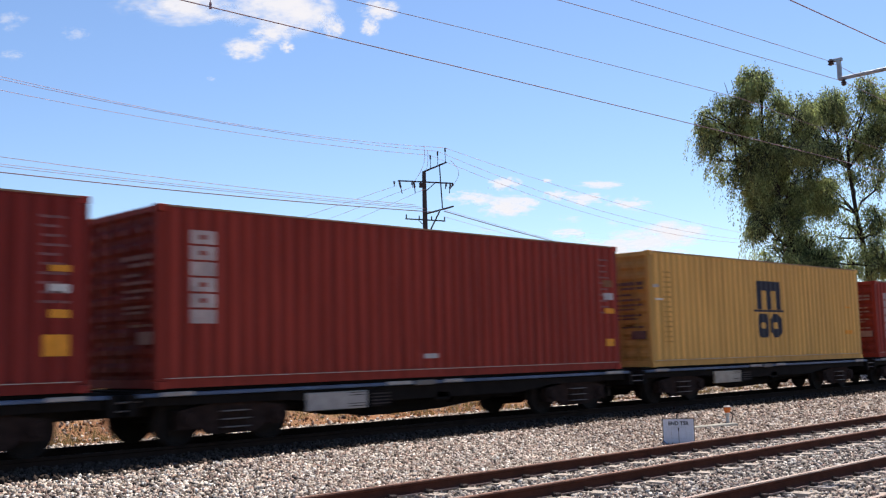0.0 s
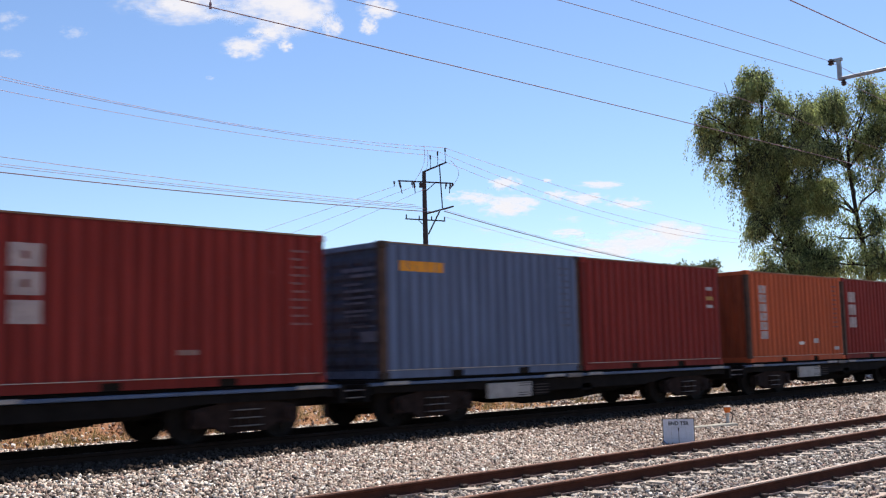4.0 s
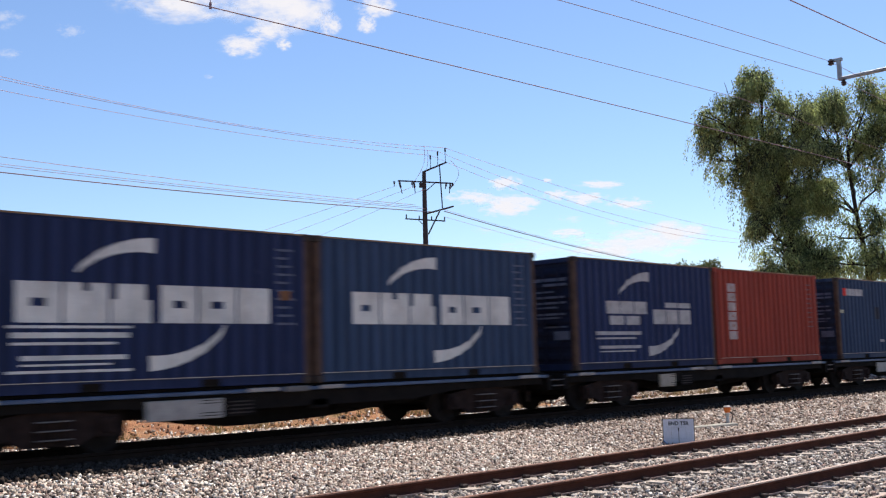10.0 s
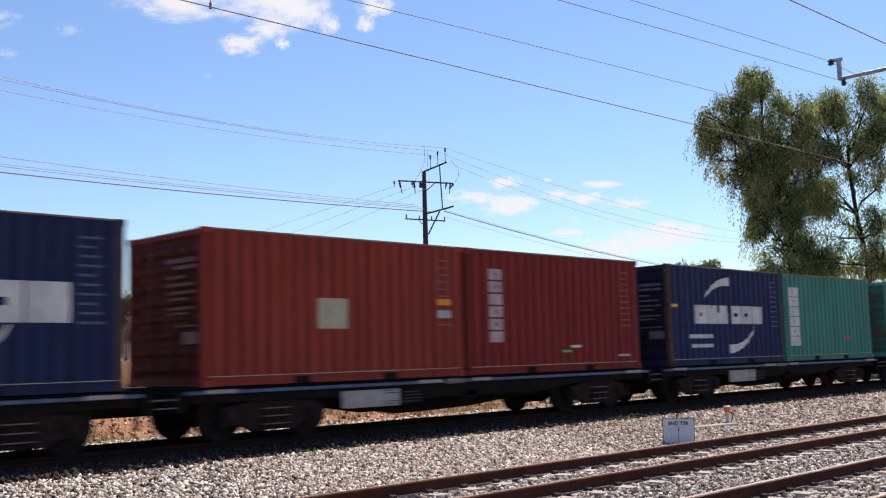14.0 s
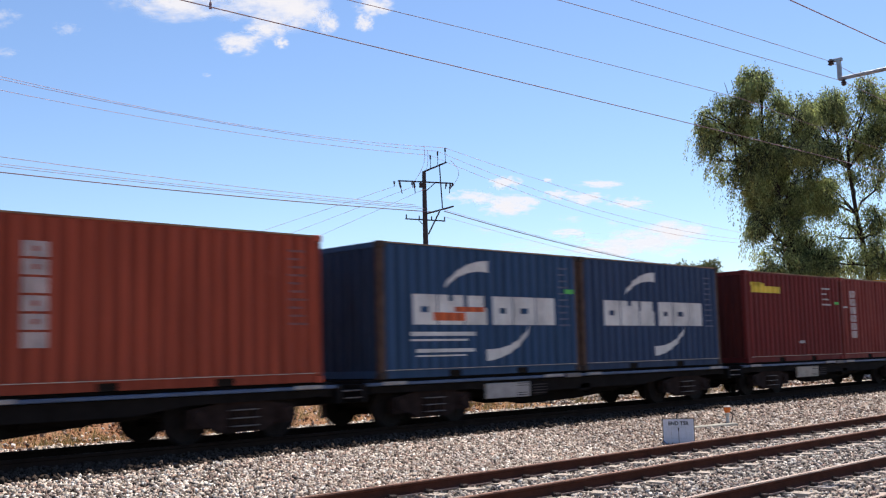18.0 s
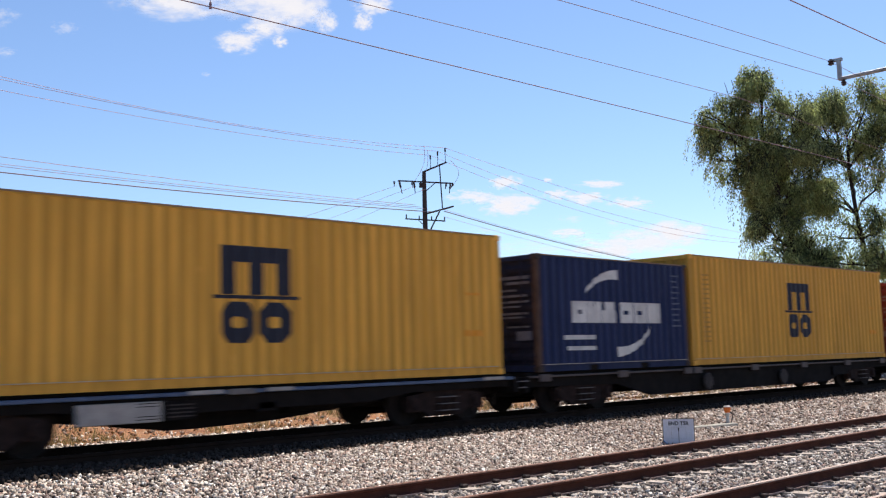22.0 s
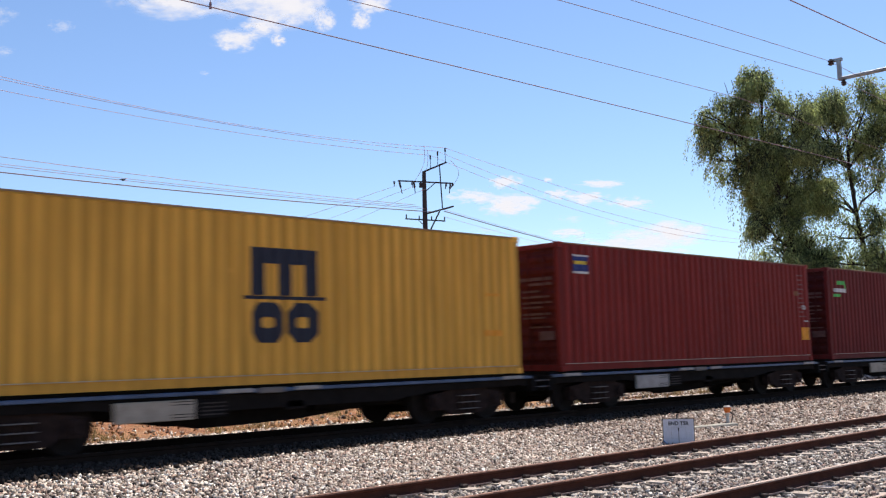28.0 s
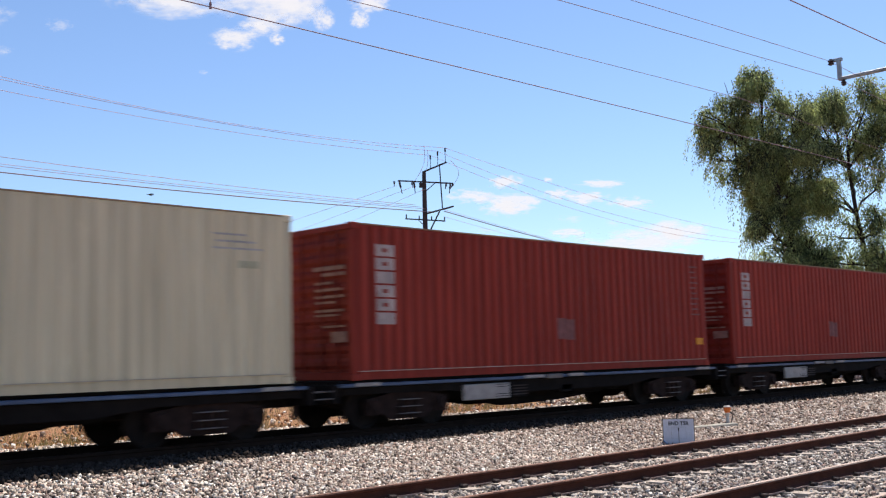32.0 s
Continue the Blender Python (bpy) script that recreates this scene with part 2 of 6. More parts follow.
def sweep_arc(cx, cz, rx, rz, a0, a1, w0, w1, n=14):
    """A crescent stroke that swells from w0 to w1."""
    polys, last = [], None
    for k in range(n + 1):
        s = k / n
        a = radians(a0 + (a1 - a0) * s)
        w = (w0 + (w1 - w0) * s) / 2
        p = ((cx + (rx - w) * math.cos(a), cz + (rz - w) * math.sin(a)), (cx + (rx + w) * math.cos(a), cz + (rz + w) * math.sin(a)))
        if last:
            polys.append((last[0], last[1], p[1], p[0]))
        last = p
    return polys


MARKS = {}


def mark_mesh(key, polys):
    if key not in MARKS:
        MARKS[key] = conform(quads(*polys), key)
    return MARKS[key]


def cells(x0, x1, z0, z1, rows):
    """One plain shape: the '#' cells of a small grid, top row first."""
    w, h = (x1 - x0) / len(rows[0]), (z1 - z0) / len(rows)
    return [rect(x0 + i * w, x0 + (i + 1) * w, z1 - (j + 1) * h, z1 - j * h) for j, r in enumerate(rows) for i, c in enumerate(r) if c == "#"]


HOLE = ("######", "######", "##..##", "######", "######")
NOTCH = ("###.###", "#######", "#######", "#######", "#######")
BLOCK = ("#",)
STEP = (".####.", ".####.", "######", "######", "######")
SLOTTED = ("#####", "##.##", "#####")


def ring(x0, x1, z0, z1, t=0.3):
    """A plain eight-sided ring with a wide slot."""
    def oct_(a, b, c, d, cut):
        u, v = (b - a) * cut, (d - c) * cut
        return [(a + u, c), (b - u, c), (b, c + v), (b, d - v), (b - u, d), (a + u, d), (a, d - v), (a, c + v)]
    w, h = (x1 - x0) * t, (z1 - z0) * t * 1.2
    o, i = oct_(x0, x1, z0, z1, 0.24), oct_(x0 + w, x1 - w, z0 + h, z1 - h, 0.2)
    return [(o[k], o[(k + 1) % 8], i[(k + 1) % 8], i[k]) for k in range(8)]


def word(x0, x1, z0, z1, shapes, gap):
    """A row of plain block shapes, each a piece of its own."""
    w = (x1 - x0 - gap * (len(shapes) - 1)) / len(shapes)
    return [cells(x0 + k * (w + gap), x0 + k * (w + gap) + w, z0, z1, sh) for k, sh in enumerate(shapes)]


def blocks(x0, x1, z0, z1, n, gap):
    return word(x0, x1, z0, z1, [("#",)] * n, gap)


def tower(x0, x1, z0, z1, n, fill=0.86):
    """A column of n plain block shapes."""
    h = (z1 - z0) / n
    return [cells(x0, x1, z0 + k * h, z0 + (k + fill) * h, SLOTTED if k % 3 else BLOCK) for k in range(n)]


def lines(x0, x1, z0, z1, n, ragged=0.45):
    """Rows of small worn codes as thin bars."""
    out = []
    h = (z1 - z0) / n
    for k in range(n):
        cut = ragged * (x1 - x0) * ((k * 37 % 11) / 11)
        out.append([rect(x0 + (cut * 0.4 if k % 3 == 1 else 0), x1 - cut, z0 + k * h + 0.36 * h, z0 + k * h + 0.64 * h)])
    return out


def m_shape(x0):
    """Three uprights under a thick head on a wide base line, with two slotted blocks below."""
    head = cells(x0 + 0.12, x0 + 1.52, 1.50, 2.31, ("##########", "##########", "##..##..##", "##..##..##", "##..##..##", "##..##..##"))
    return [head, [rect(x0, x0 + 1.72, 1.43, 1.49)], ring(x0 + 0.14, x0 + 0.80, 0.70, 1.38), ring(x0 + 0.88, x0 + 1.54, 0.70, 1.38)]


MARKSETS = {
    # name: list of (part name, key, polygons, material, label)
    "ship_text": [("crescent", "swoosh top", sweep_arc(2.98, 1.30, 1.42, 0.92, 150, 88, 0.05, 0.24), M_WHITE, "pale crescent emblem"), ("crescent", "swoosh low", sweep_arc(2.90, 1.30, 1.50, 0.90, -20, -88, 0.05, 0.24), M_WHITE, "pale crescent emblem"),
                  ("lettering", "block text a", word(0.85, 2.98, 1.02, 1.61, (HOLE, NOTCH, STEP), 0.04) + word(3.12, 5.2, 1.02, 1.61, (HOLE, HOLE, BLOCK), 0.04), M_WHITE, "white block lettering"),
                  ("code_line", "codes", lines(5.3, 5.74, 0.95, 2.35, 10), M_FAINT, "")],
    "ship_text_bars": [("crescent", "swoosh top", None, M_WHITE, "pale crescent emblem"), ("crescent", "swoosh low", None, M_WHITE, "pale crescent emblem"),
                       ("lettering", "block text a", None, M_WHITE, "white block lettering"),
                       ("slogan", "two bars", [rect(0.8, 2.6, 0.80, 0.88), rect(0.8, 2.4, 0.70, 0.74), rect(0.95, 2.55, 0.48, 0.55), rect(0.95, 2.3, 0.40, 0.43)], M_WHITE, "two lines of white lettering"),
                       ("code_line", "codes", None, M_FAINT, "")],
    "ship_small": [("crescent", "swoosh top", None, M_WHITE, "pale crescent emblem"), ("crescent", "swoosh low", None, M_WHITE, "pale crescent emblem"),
                   ("lettering", "block text b", word(1.25, 2.92, 1.08, 1.57, (HOLE, NOTCH, STEP), 0.03) + word(3.06, 4.75, 1.08, 1.57, (HOLE, HOLE, BLOCK), 0.03), M_WHITE, "white block lettering"),
                   ("slogan", "two short bars", [rect(0.9, 2.1, 0.70, 0.80), rect(1.05, 2.1, 0.46, 0.55)], M_WHITE, "two lines of white lettering"),
                   ("code_line", "codes", None, M_FAINT, "")],
    "ship_text_worn": [("crescent", "swoosh top", None, M_GREYWHITE, "worn crescent emblem"), ("crescent", "swoosh low", None, M_GREYWHITE, "worn crescent emblem"),
                       ("lettering", "worn text", blocks(1.25, 2.9, 1.30, 1.60, 3, 0.07) + blocks(1.35, 2.55, 1.04, 1.25, 2, 0.07) + blocks(3.2, 4.9, 1.06, 1.42, 3, 0.07) + blocks(3.75, 4.9, 1.47, 1.60, 2, 0.07), M_GREYWHITE, "half-worn white block lettering"),
                       ("slogan", "two bars", None, M_GREYWHITE, "two lines of worn lettering")],
    "m_dark": [("emblem", "m shape", m_shape(5.2), M_DARK, "dark blue emblem"),
               ("serial", "serial column", lines(0.58, 0.94, 0.56, 2.43, 15, 0.25), M_DUN, "faint vertical lettering"),
               ("plate", "orange plates", [rect(11.05, 11.6, 0.79, 0.91), rect(11.1, 11.55, 1.62, 1.665)], M_ORANGE, "small orange plates")],
    "m_gold": [("emblem", "m shape", None, M_GOLD, "gold emblem"),
               ("serial", "serial column", None, M_GOLDDIM, "rubbed gold vertical lettering"),
               ("plate", "end plates", [rect(11.3, 11.72, 0.96, 1.14)], M_ORANGE, "orange plate"), ("plate", "upper end plate", [rect(11.35, 11.62, 1.66, 1.78)], M_GOLDDIM, "faded plate"),
               ("code_line", "codes40", lines(11.42, 11.9, 1.25, 2.62, 10), M_PINK, "")],
    "tower": [("lettering", "tower six", tower(0.70, 1.08, 0.66, 2.22, 6), M_TOWER, "white vertical block lettering"),
              ("code_line", "codes", None, M_FAINT, "")],
    "tower_low": [("lettering", "tower three", tower(0.46, 0.92, 1.00, 2.22, 3, 0.82), M_TOWER, "white vertical block lettering"),
                  ("code_line", "codes", None, M_FAINT, ""), ("plate", "dash plate", [rect(3.1, 3.5, 0.52, 0.60)], M_CODE, "small dull plate")],
    "tower_logo": [("lettering", "tower six", None, M_TOWER, "white vertical block lettering"),
                   ("plate", "white logo", [rect(2.98, 3.38, 2.10, 2.28), rect(2.98, 3.54, 1.91, 1.99)], M_WHITE, "white logo plate"),
                   ("code_line", "codes", None, M_FAINT, "")],
    "tower_slab": [("lettering", "tower slab", tower(0.30, 0.95, 0.45, 2.2, 6, 0.93), M_WHITE, "white vertical lettering slab"),
                   ("plate", "red plate", [rect(4.0, 4.4, 0.62, 0.72)], M_RED, "small red plate"), ("code_line", "codes", None, M_FAINT, "")],
    "tower40": [("lettering", "tower forty", tower(0.58, 1.07, 1.02, 2.55, 6), M_TOWER, "white vertical block lettering"),
                ("plate", "orange end plate", [rect(11.64, 11.94, 0.54, 0.71)], M_ORANGE, "orange plate"),
                ("sticker", "white dash", [rect(5.75, 6.1, 0.37, 0.46)], M_GREYWHITE, ""),
                ("code_line", "codes40", None, M_PINK, "")],
    "tower40_patch": [("lettering", "tower forty", None, M_TOWER, "white vertical block lettering"),
                      ("plate", "orange end plate", None, M_ORANGE, "orange plate"),
                      ("patch", "scuffed patch", [rect(5.9, 6.2, 0.72, 1.18), rect(6.25, 6.55, 0.70, 1.15)], M_PINK, "scuffed pale patch"),
                      ("code_line", "codes40", None, M_PINK, "")],
    "end_plates": [("plate", "big orange plate", [rect(11.5, 11.9, 0.54, 0.85), rect(11.6, 11.9, 1.09, 1.21), rect(11.6, 11.9, 1.76, 1.86)], M_ORANGE, "orange plates"),
                   ("sticker", "white end plate", [rect(11.58, 11.9, 1.45, 1.58)], M_WHITE, ""), ("code_line", "codes40", None, M_PINK, "")],
    "gold_bar": [("lettering", "gold bar", [rect(0.42, 1.12, 1.98, 2.25), rect(1.12, 2.02, 1.98, 2.17), rect(0.3, 0.9, 2.17, 2.27)], M_YEL, "yellow block lettering"),
                 ("code_line", "white codes", lines(4.75, 5.35, 1.62, 2.28, 4), M_GREYWHITE, ""), ("plate", "dash plate", None, M_GREYWHITE, "small white plate")],
    "small_bar": [("lettering", "small gold bar", blocks(0.50, 1.65, 2.04, 2.24, 5, 0.03), M_ORANGE, "small orange lettering"), ("code_line", "codes", None, M_FAINT, "")],
    "white_bar": [("lettering", "white bar", blocks(0.72, 1.92, 2.03, 2.25, 6, 0.02), M_GREYWHITE, "worn white lettering"), ("emblem", "red square", [rect(0.46, 0.70, 2.02, 2.26)], M_RED, "red square emblem"),
                  ("patch", "dark patch", [rect(2.78, 3.19, 1.28, 1.68)], M_DARK, "dark repair patch"), ("plate", "dash plate", None, M_GREYWHITE, "small white plate"), ("code_line", "codes", None, M_FAINT, "")],
    "bird_block": [("emblem", "red wings", [((2.0, 1.93), (2.2, 1.72), (2.75, 1.70), (2.95, 1.60), (3.25, 1.60), (3.45, 1.70), (4.0, 1.73), (4.22, 1.94), (3.4, 1.86), (3.1, 1.92), (2.8, 1.86))], M_RED, "red wing emblem"),
                   ("lettering", "white blocks", [((1.96, 0.72), (2.72, 0.72), (2.86, 1.46), (2.24, 1.46)), ((2.82, 0.72), (3.50, 0.72), (3.62, 1.46), (2.96, 1.46)), ((3.60, 0.72), (4.32, 0.72), (4.10, 1.46), (3.72, 1.46))], M_WHITE, "white block lettering")],
    "pale_patch": [("patch", "pale patch", [rect(2.36, 3.02, 0.94, 1.48)], M_PALE, "pale patch"), ("code_line", "codes", None, M_FAINT, "")],
    "codes": [("plate", "end stickers", [rect(5.42, 5.72, 1.96, 2.05), rect(5.42, 5.72, 1.50, 1.58)], M_GREYWHITE, "small worn white stickers"), ("plate", "end orange", [rect(5.42, 5.74, 1.70, 1.80)], M_GOLD, "dull orange sticker")],
    "flag": [("emblem", "flag white", [rect(0.53, 1.10, 2.20, 2.25), rect(0.53, 1.10, 2.59, 2.63)], M_WHITE, "small framed emblem"), ("emblem", "flag blue", [rect(0.53, 1.10, 2.25, 2.41), rect(0.53, 1.10, 2.49, 2.59)], M_BLUE, ""), ("emblem", "flag yellow", [rect(0.58, 1.05, 2.41, 2.49)], M_YEL, ""),
             ("plate", "flag plates", [rect(11.61, 12.02, 0.62, 0.99)], M_ORANGE, "orange plate"), ("plate", "dim plate", [rect(11.2, 11.5, 1.94, 2.07)], M_GOLDDIM, "faded orange plate"), ("sticker", "flag stickers", [rect(11.66, 11.91, 1.53, 1.66), rect(11.83, 12.1, 1.16, 1.20)], M_GREYWHITE, ""), ("code_line", "codes40", None, M_PINK, "")],
    "leaf": [("emblem", "green leaf", [rect(0.72, 1.30, 2.36, 2.48), rect(1.18, 1.34, 2.22, 2.38), rect(0.42, 0.85, 1.97, 2.06)], M_GREEN, "green swirl emblem"), ("lettering", "leaf text", [rect(0.45, 1.34, 2.12, 2.24)], M_WHITE, "white lettering"),
             ("plate", "orange end plate", None, M_ORANGE, "orange plate"), ("code_line", "codes40", None, M_PINK, "")],
    "red_text": [("lettering", "red blocks", blocks(1.1, 2.35, 2.12, 2.46, 3, 0.06) + [rect(2.42, 2.7, 2.05, 2.17)], M_RED, "red block lettering"), ("code_line", "grey codes40", lines(10.6, 11.6, 2.2, 2.55, 3), M_GREYWHITE, ""), ("plate", "orange small", [rect(0.4, 0.6, 0.3, 0.4)], M_ORANGE, "")],
}
POLYS = {}
for rows_ in MARKSETS.values():
    for _, key_, polys_, _, _ in rows_:
        if polys_:
            POLYS[key_] = polys_

BOX_MESH = {}


def box_meshes(length, height):
    """The meshes of one size of container, shared by all of that size."""
    key = (length, height)
    if key in BOX_MESH:
        return BOX_MESH[key]
    L, H, P = length, height, 0.16
    out = []
    # walls
    near = corrugated(P, L - P, 0.155, H - 0.06)
    far = corrugated(P, L - P, 0.155, H - 0.06)
    for v in far.verts:
        v.co.y = -v.co.y
    bmesh.ops.reverse_faces(far, faces=far.faces[:])
    out += [("side_wall", near, "paint", ""), ("side_wall", far, "paint", "")]
    # plain corrugated end at the trailing side, doors are added apart
    end = corrugated(-HALF + P, HALF - P, 0.155, H - 0.12, plane=0, thick=0.05)
    for v in end.verts:
        x, y = v.co.x, v.co.y
        v.co.x, v.co.y = L - 0.012 - y, x
    bmesh.ops.reverse_faces(end, faces=end.faces[:])
    out.append(("end_wall", end, "paint", ""))
    # roof with shallow cross ribs
    roof = boxes((0.1, L - 0.1, -HALF + 0.05, HALF - 0.05, H - 0.05, H - 0.022))
    k = 0.4
    while k < L - 0.4:
        box(roof, k, k + 0.10, -HALF + 0.1, HALF - 0.1, H - 0.024, H - 0.006)
        k += 0.42
    out.append(("roof", roof, "paint", ""))
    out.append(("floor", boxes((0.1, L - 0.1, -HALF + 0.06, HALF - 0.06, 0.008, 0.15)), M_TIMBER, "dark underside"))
    # bottom rails, with fork pockets through them
    for s in (-1, 1):
        bm = bmesh.new()
        y0, y1 = (-HALF + 0.024, -HALF + 0.06) if s < 0 else (HALF - 0.06, HALF - 0.024)
        cuts = [L / 2 - 1.20, L / 2 - 0.84, L / 2 + 0.84, L / 2 + 1.20] if L < 7 else []
        low = [(P, 0.01)]
        for a, c in zip(cuts[0::2], cuts[1::2]):
            low += [(a, 0.01), (a, 0.128), (c, 0.128), (c, 0.01)]
        prism(low + [(L - P, 0.01), (L - P, 0.158), (P, 0.158)], y0, y1, bm=bm)
        out.append(("bottom_rail", bm, "paint", ""))
        out.append(("top_rail", boxes((P, L - P, y0 - (0.001 if s < 0 else 0), y1, H - 0.075, H - 0.012), bev=0.006), "paint", ""))
    out.append(("roof_edge", boxes((P, L - P, -HALF + 0.016, -HALF + 0.05, H - 0.034, H - 0.006)), M_TOPEDGE, "thin brown roof edge"))
    out.append(("rail_lip", boxes((P, L - P, -HALF - 0.004, -HALF + 0.03, 0.159, 0.171)), M_LIP, "pale edge strip"))
    for x0, x1 in ((0.0, P), (L - P, L)):
        for y0, y1 in ((-HALF, -HALF + P), (HALF - P, HALF)):
            out.append(("corner_post", boxes((x0 + 0.008, x1 - 0.002, y0 + 0.022, y1 - 0.022, 0.118, H - 0.118), bev=0.012), "paint", ""))
            for z0, z1 in ((0.0, 0.118), (H - 0.118, H)):
                cx, cy = (x0 + x1) / 2, (y0 + y1) / 2
                bm = boxes((x0, x0 + 0.178 if x0 < 1 else x1, y0, y1, z0, z1) if x0 < 1 else (x1 - 0.178, x1, y0, y1, z0, z1), bev=0.008)
                out.append(("corner_casting", bm, M_CAST, "grimy steel corner casting"))
    for x0, x1 in ((0.01, 0.13), (L - 0.13, L - 0.01)):
        out.append(("header", boxes((x0, x1, -HALF + P, HALF - P, H - 0.12, H - 0.014), bev=0.006), "paint", ""))
        out.append(("end_sill", boxes((x0, x1, -HALF + P, HALF - P, 0.012, 0.155), bev=0.006), "paint", ""))
    # two doors, each with two lock rods
    for y0, y1 in ((-HALF + P, -0.01), (0.01, HALF - P)):
        bm = corrugated(0.158, H - 0.122, y0, y1, plane=0, thick=0.06)
        for v in bm.verts:
            u, w, q = v.co
            v.co = (0.03 + w, q, u)
        out.append(("door", bm, "paint", ""))
        for t in (0.28, 0.72):
            y = y0 + (y1 - y0) * t
            bm = rods(((0.02, y, 0.06), (0.02, y, H - 0.05), 0.019))
            for z in (0.35, 0.9, 1.6, H - 0.4):
                box(bm, 0.0, 0.045, y - 0.045, y + 0.045, z - 0.03, z + 0.03)
            box(bm, -0.012, 0.012, y - 0.02, y + 0.36 * (1 if t < 0.5 else -1), 1.02, 1.06)
            out.append(("lock_rod", bm, "paint", ""))
    done = [(n, mesh_of(bm, n), mat_, lab) for n, bm, mat_, lab in out]
    BOX_MESH[key] = done
    return done


def end_marks():
    """Lines of worn codes on the doors, and a square plate."""
    rows_ = [(-0.06, -0.98, 2.05, 0.075), (-0.30, -0.98, 1.94, 0.06), (-0.12, -0.62, 1.79, 0.045), (-0.12, -0.90, 1.66, 0.05), (-0.12, -0.95, 1.53, 0.05), (-0.12, -0.70, 1.43, 0.04), (-0.12, -0.92, 1.27, 0.05), (-0.12, -0.80, 1.19, 0.04), (-0.30, -0.95, 0.98, 0.04)]
    out = [("code_line", boxes((0.014, 0.029, b, a, z, z + h))) for a, b, z, h in rows_]
    out.append(("data_plate", boxes((-0.004, 0.029, -1.02, -0.60, 0.70, 0.90), bev=0.004)))
    return [(n, mesh_of(bm, n)) for n, bm in out]


DOOR_CODES = end_marks()
TRAIN = []        # (thing, place along the train at 0 s, y, z)
TRACK_Y, DECK = 15.687, 1.469


def container(s, length, height, colour, marks, label, doors_lead=True, extras=(), rusty_posts=False):
    ob = thing("shipping_container", pose(s, TRACK_Y, DECK), label, "shipping container", "containers on the train")
    paint = PAINT[colour]
    rusty = "navy" in colour or "blue" in colour
    first_door = last_door = None
    flip = None if doors_lead else pose(length, 0, 0, 0, 0, 180)
    for n, me, mt, lab in box_meshes(length, height):
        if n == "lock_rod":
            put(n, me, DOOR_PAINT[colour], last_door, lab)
            continue
        if n == "corner_post" and (rusty or rusty_posts):
            mt, lab = M_POSTRUST, "rust-brown corner post"
        if n == "corner_casting" and not rusty:
            mt, lab = "paint", ""
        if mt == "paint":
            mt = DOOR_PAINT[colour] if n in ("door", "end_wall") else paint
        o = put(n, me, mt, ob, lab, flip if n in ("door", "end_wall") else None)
        if n == "door":
            first_door = first_door or o
            last_door = o
    if doors_lead:
        for n, me in DOOR_CODES:
            put(n, me, M_FAINT if rusty else M_CODE if "red" in colour else M_CODEDIM, first_door)
    for n, key, _, mt, lab in MARKSETS[marks]:
        if mt is M_FAINT and not rusty and "green" not in colour:
            mt = M_PINK
        if n != "crescent":
            for k, poly in enumerate(POLYS[key]):
                put(n, mark_mesh(key + " " + str(k), poly if isinstance(poly, list) else [poly]), mt, ob, lab)
        else:
            put(n, mark_mesh(key, POLYS[key]), mt, ob, lab)
    for n, x0, x1, z0, z1, mt in extras:
        put(n, conform(quads(rect(x0, x1, z0, z1)), n, 0.006), mt, ob)
    TRAIN.append((ob, s, TRACK_Y, DECK))
    return ob


# ---- container flats ----
WHEELS = []       # (wheelset, which axle of its bogie)
WR = 0.42         # wheel radius
RAIL = 0.56       # height of the running rails


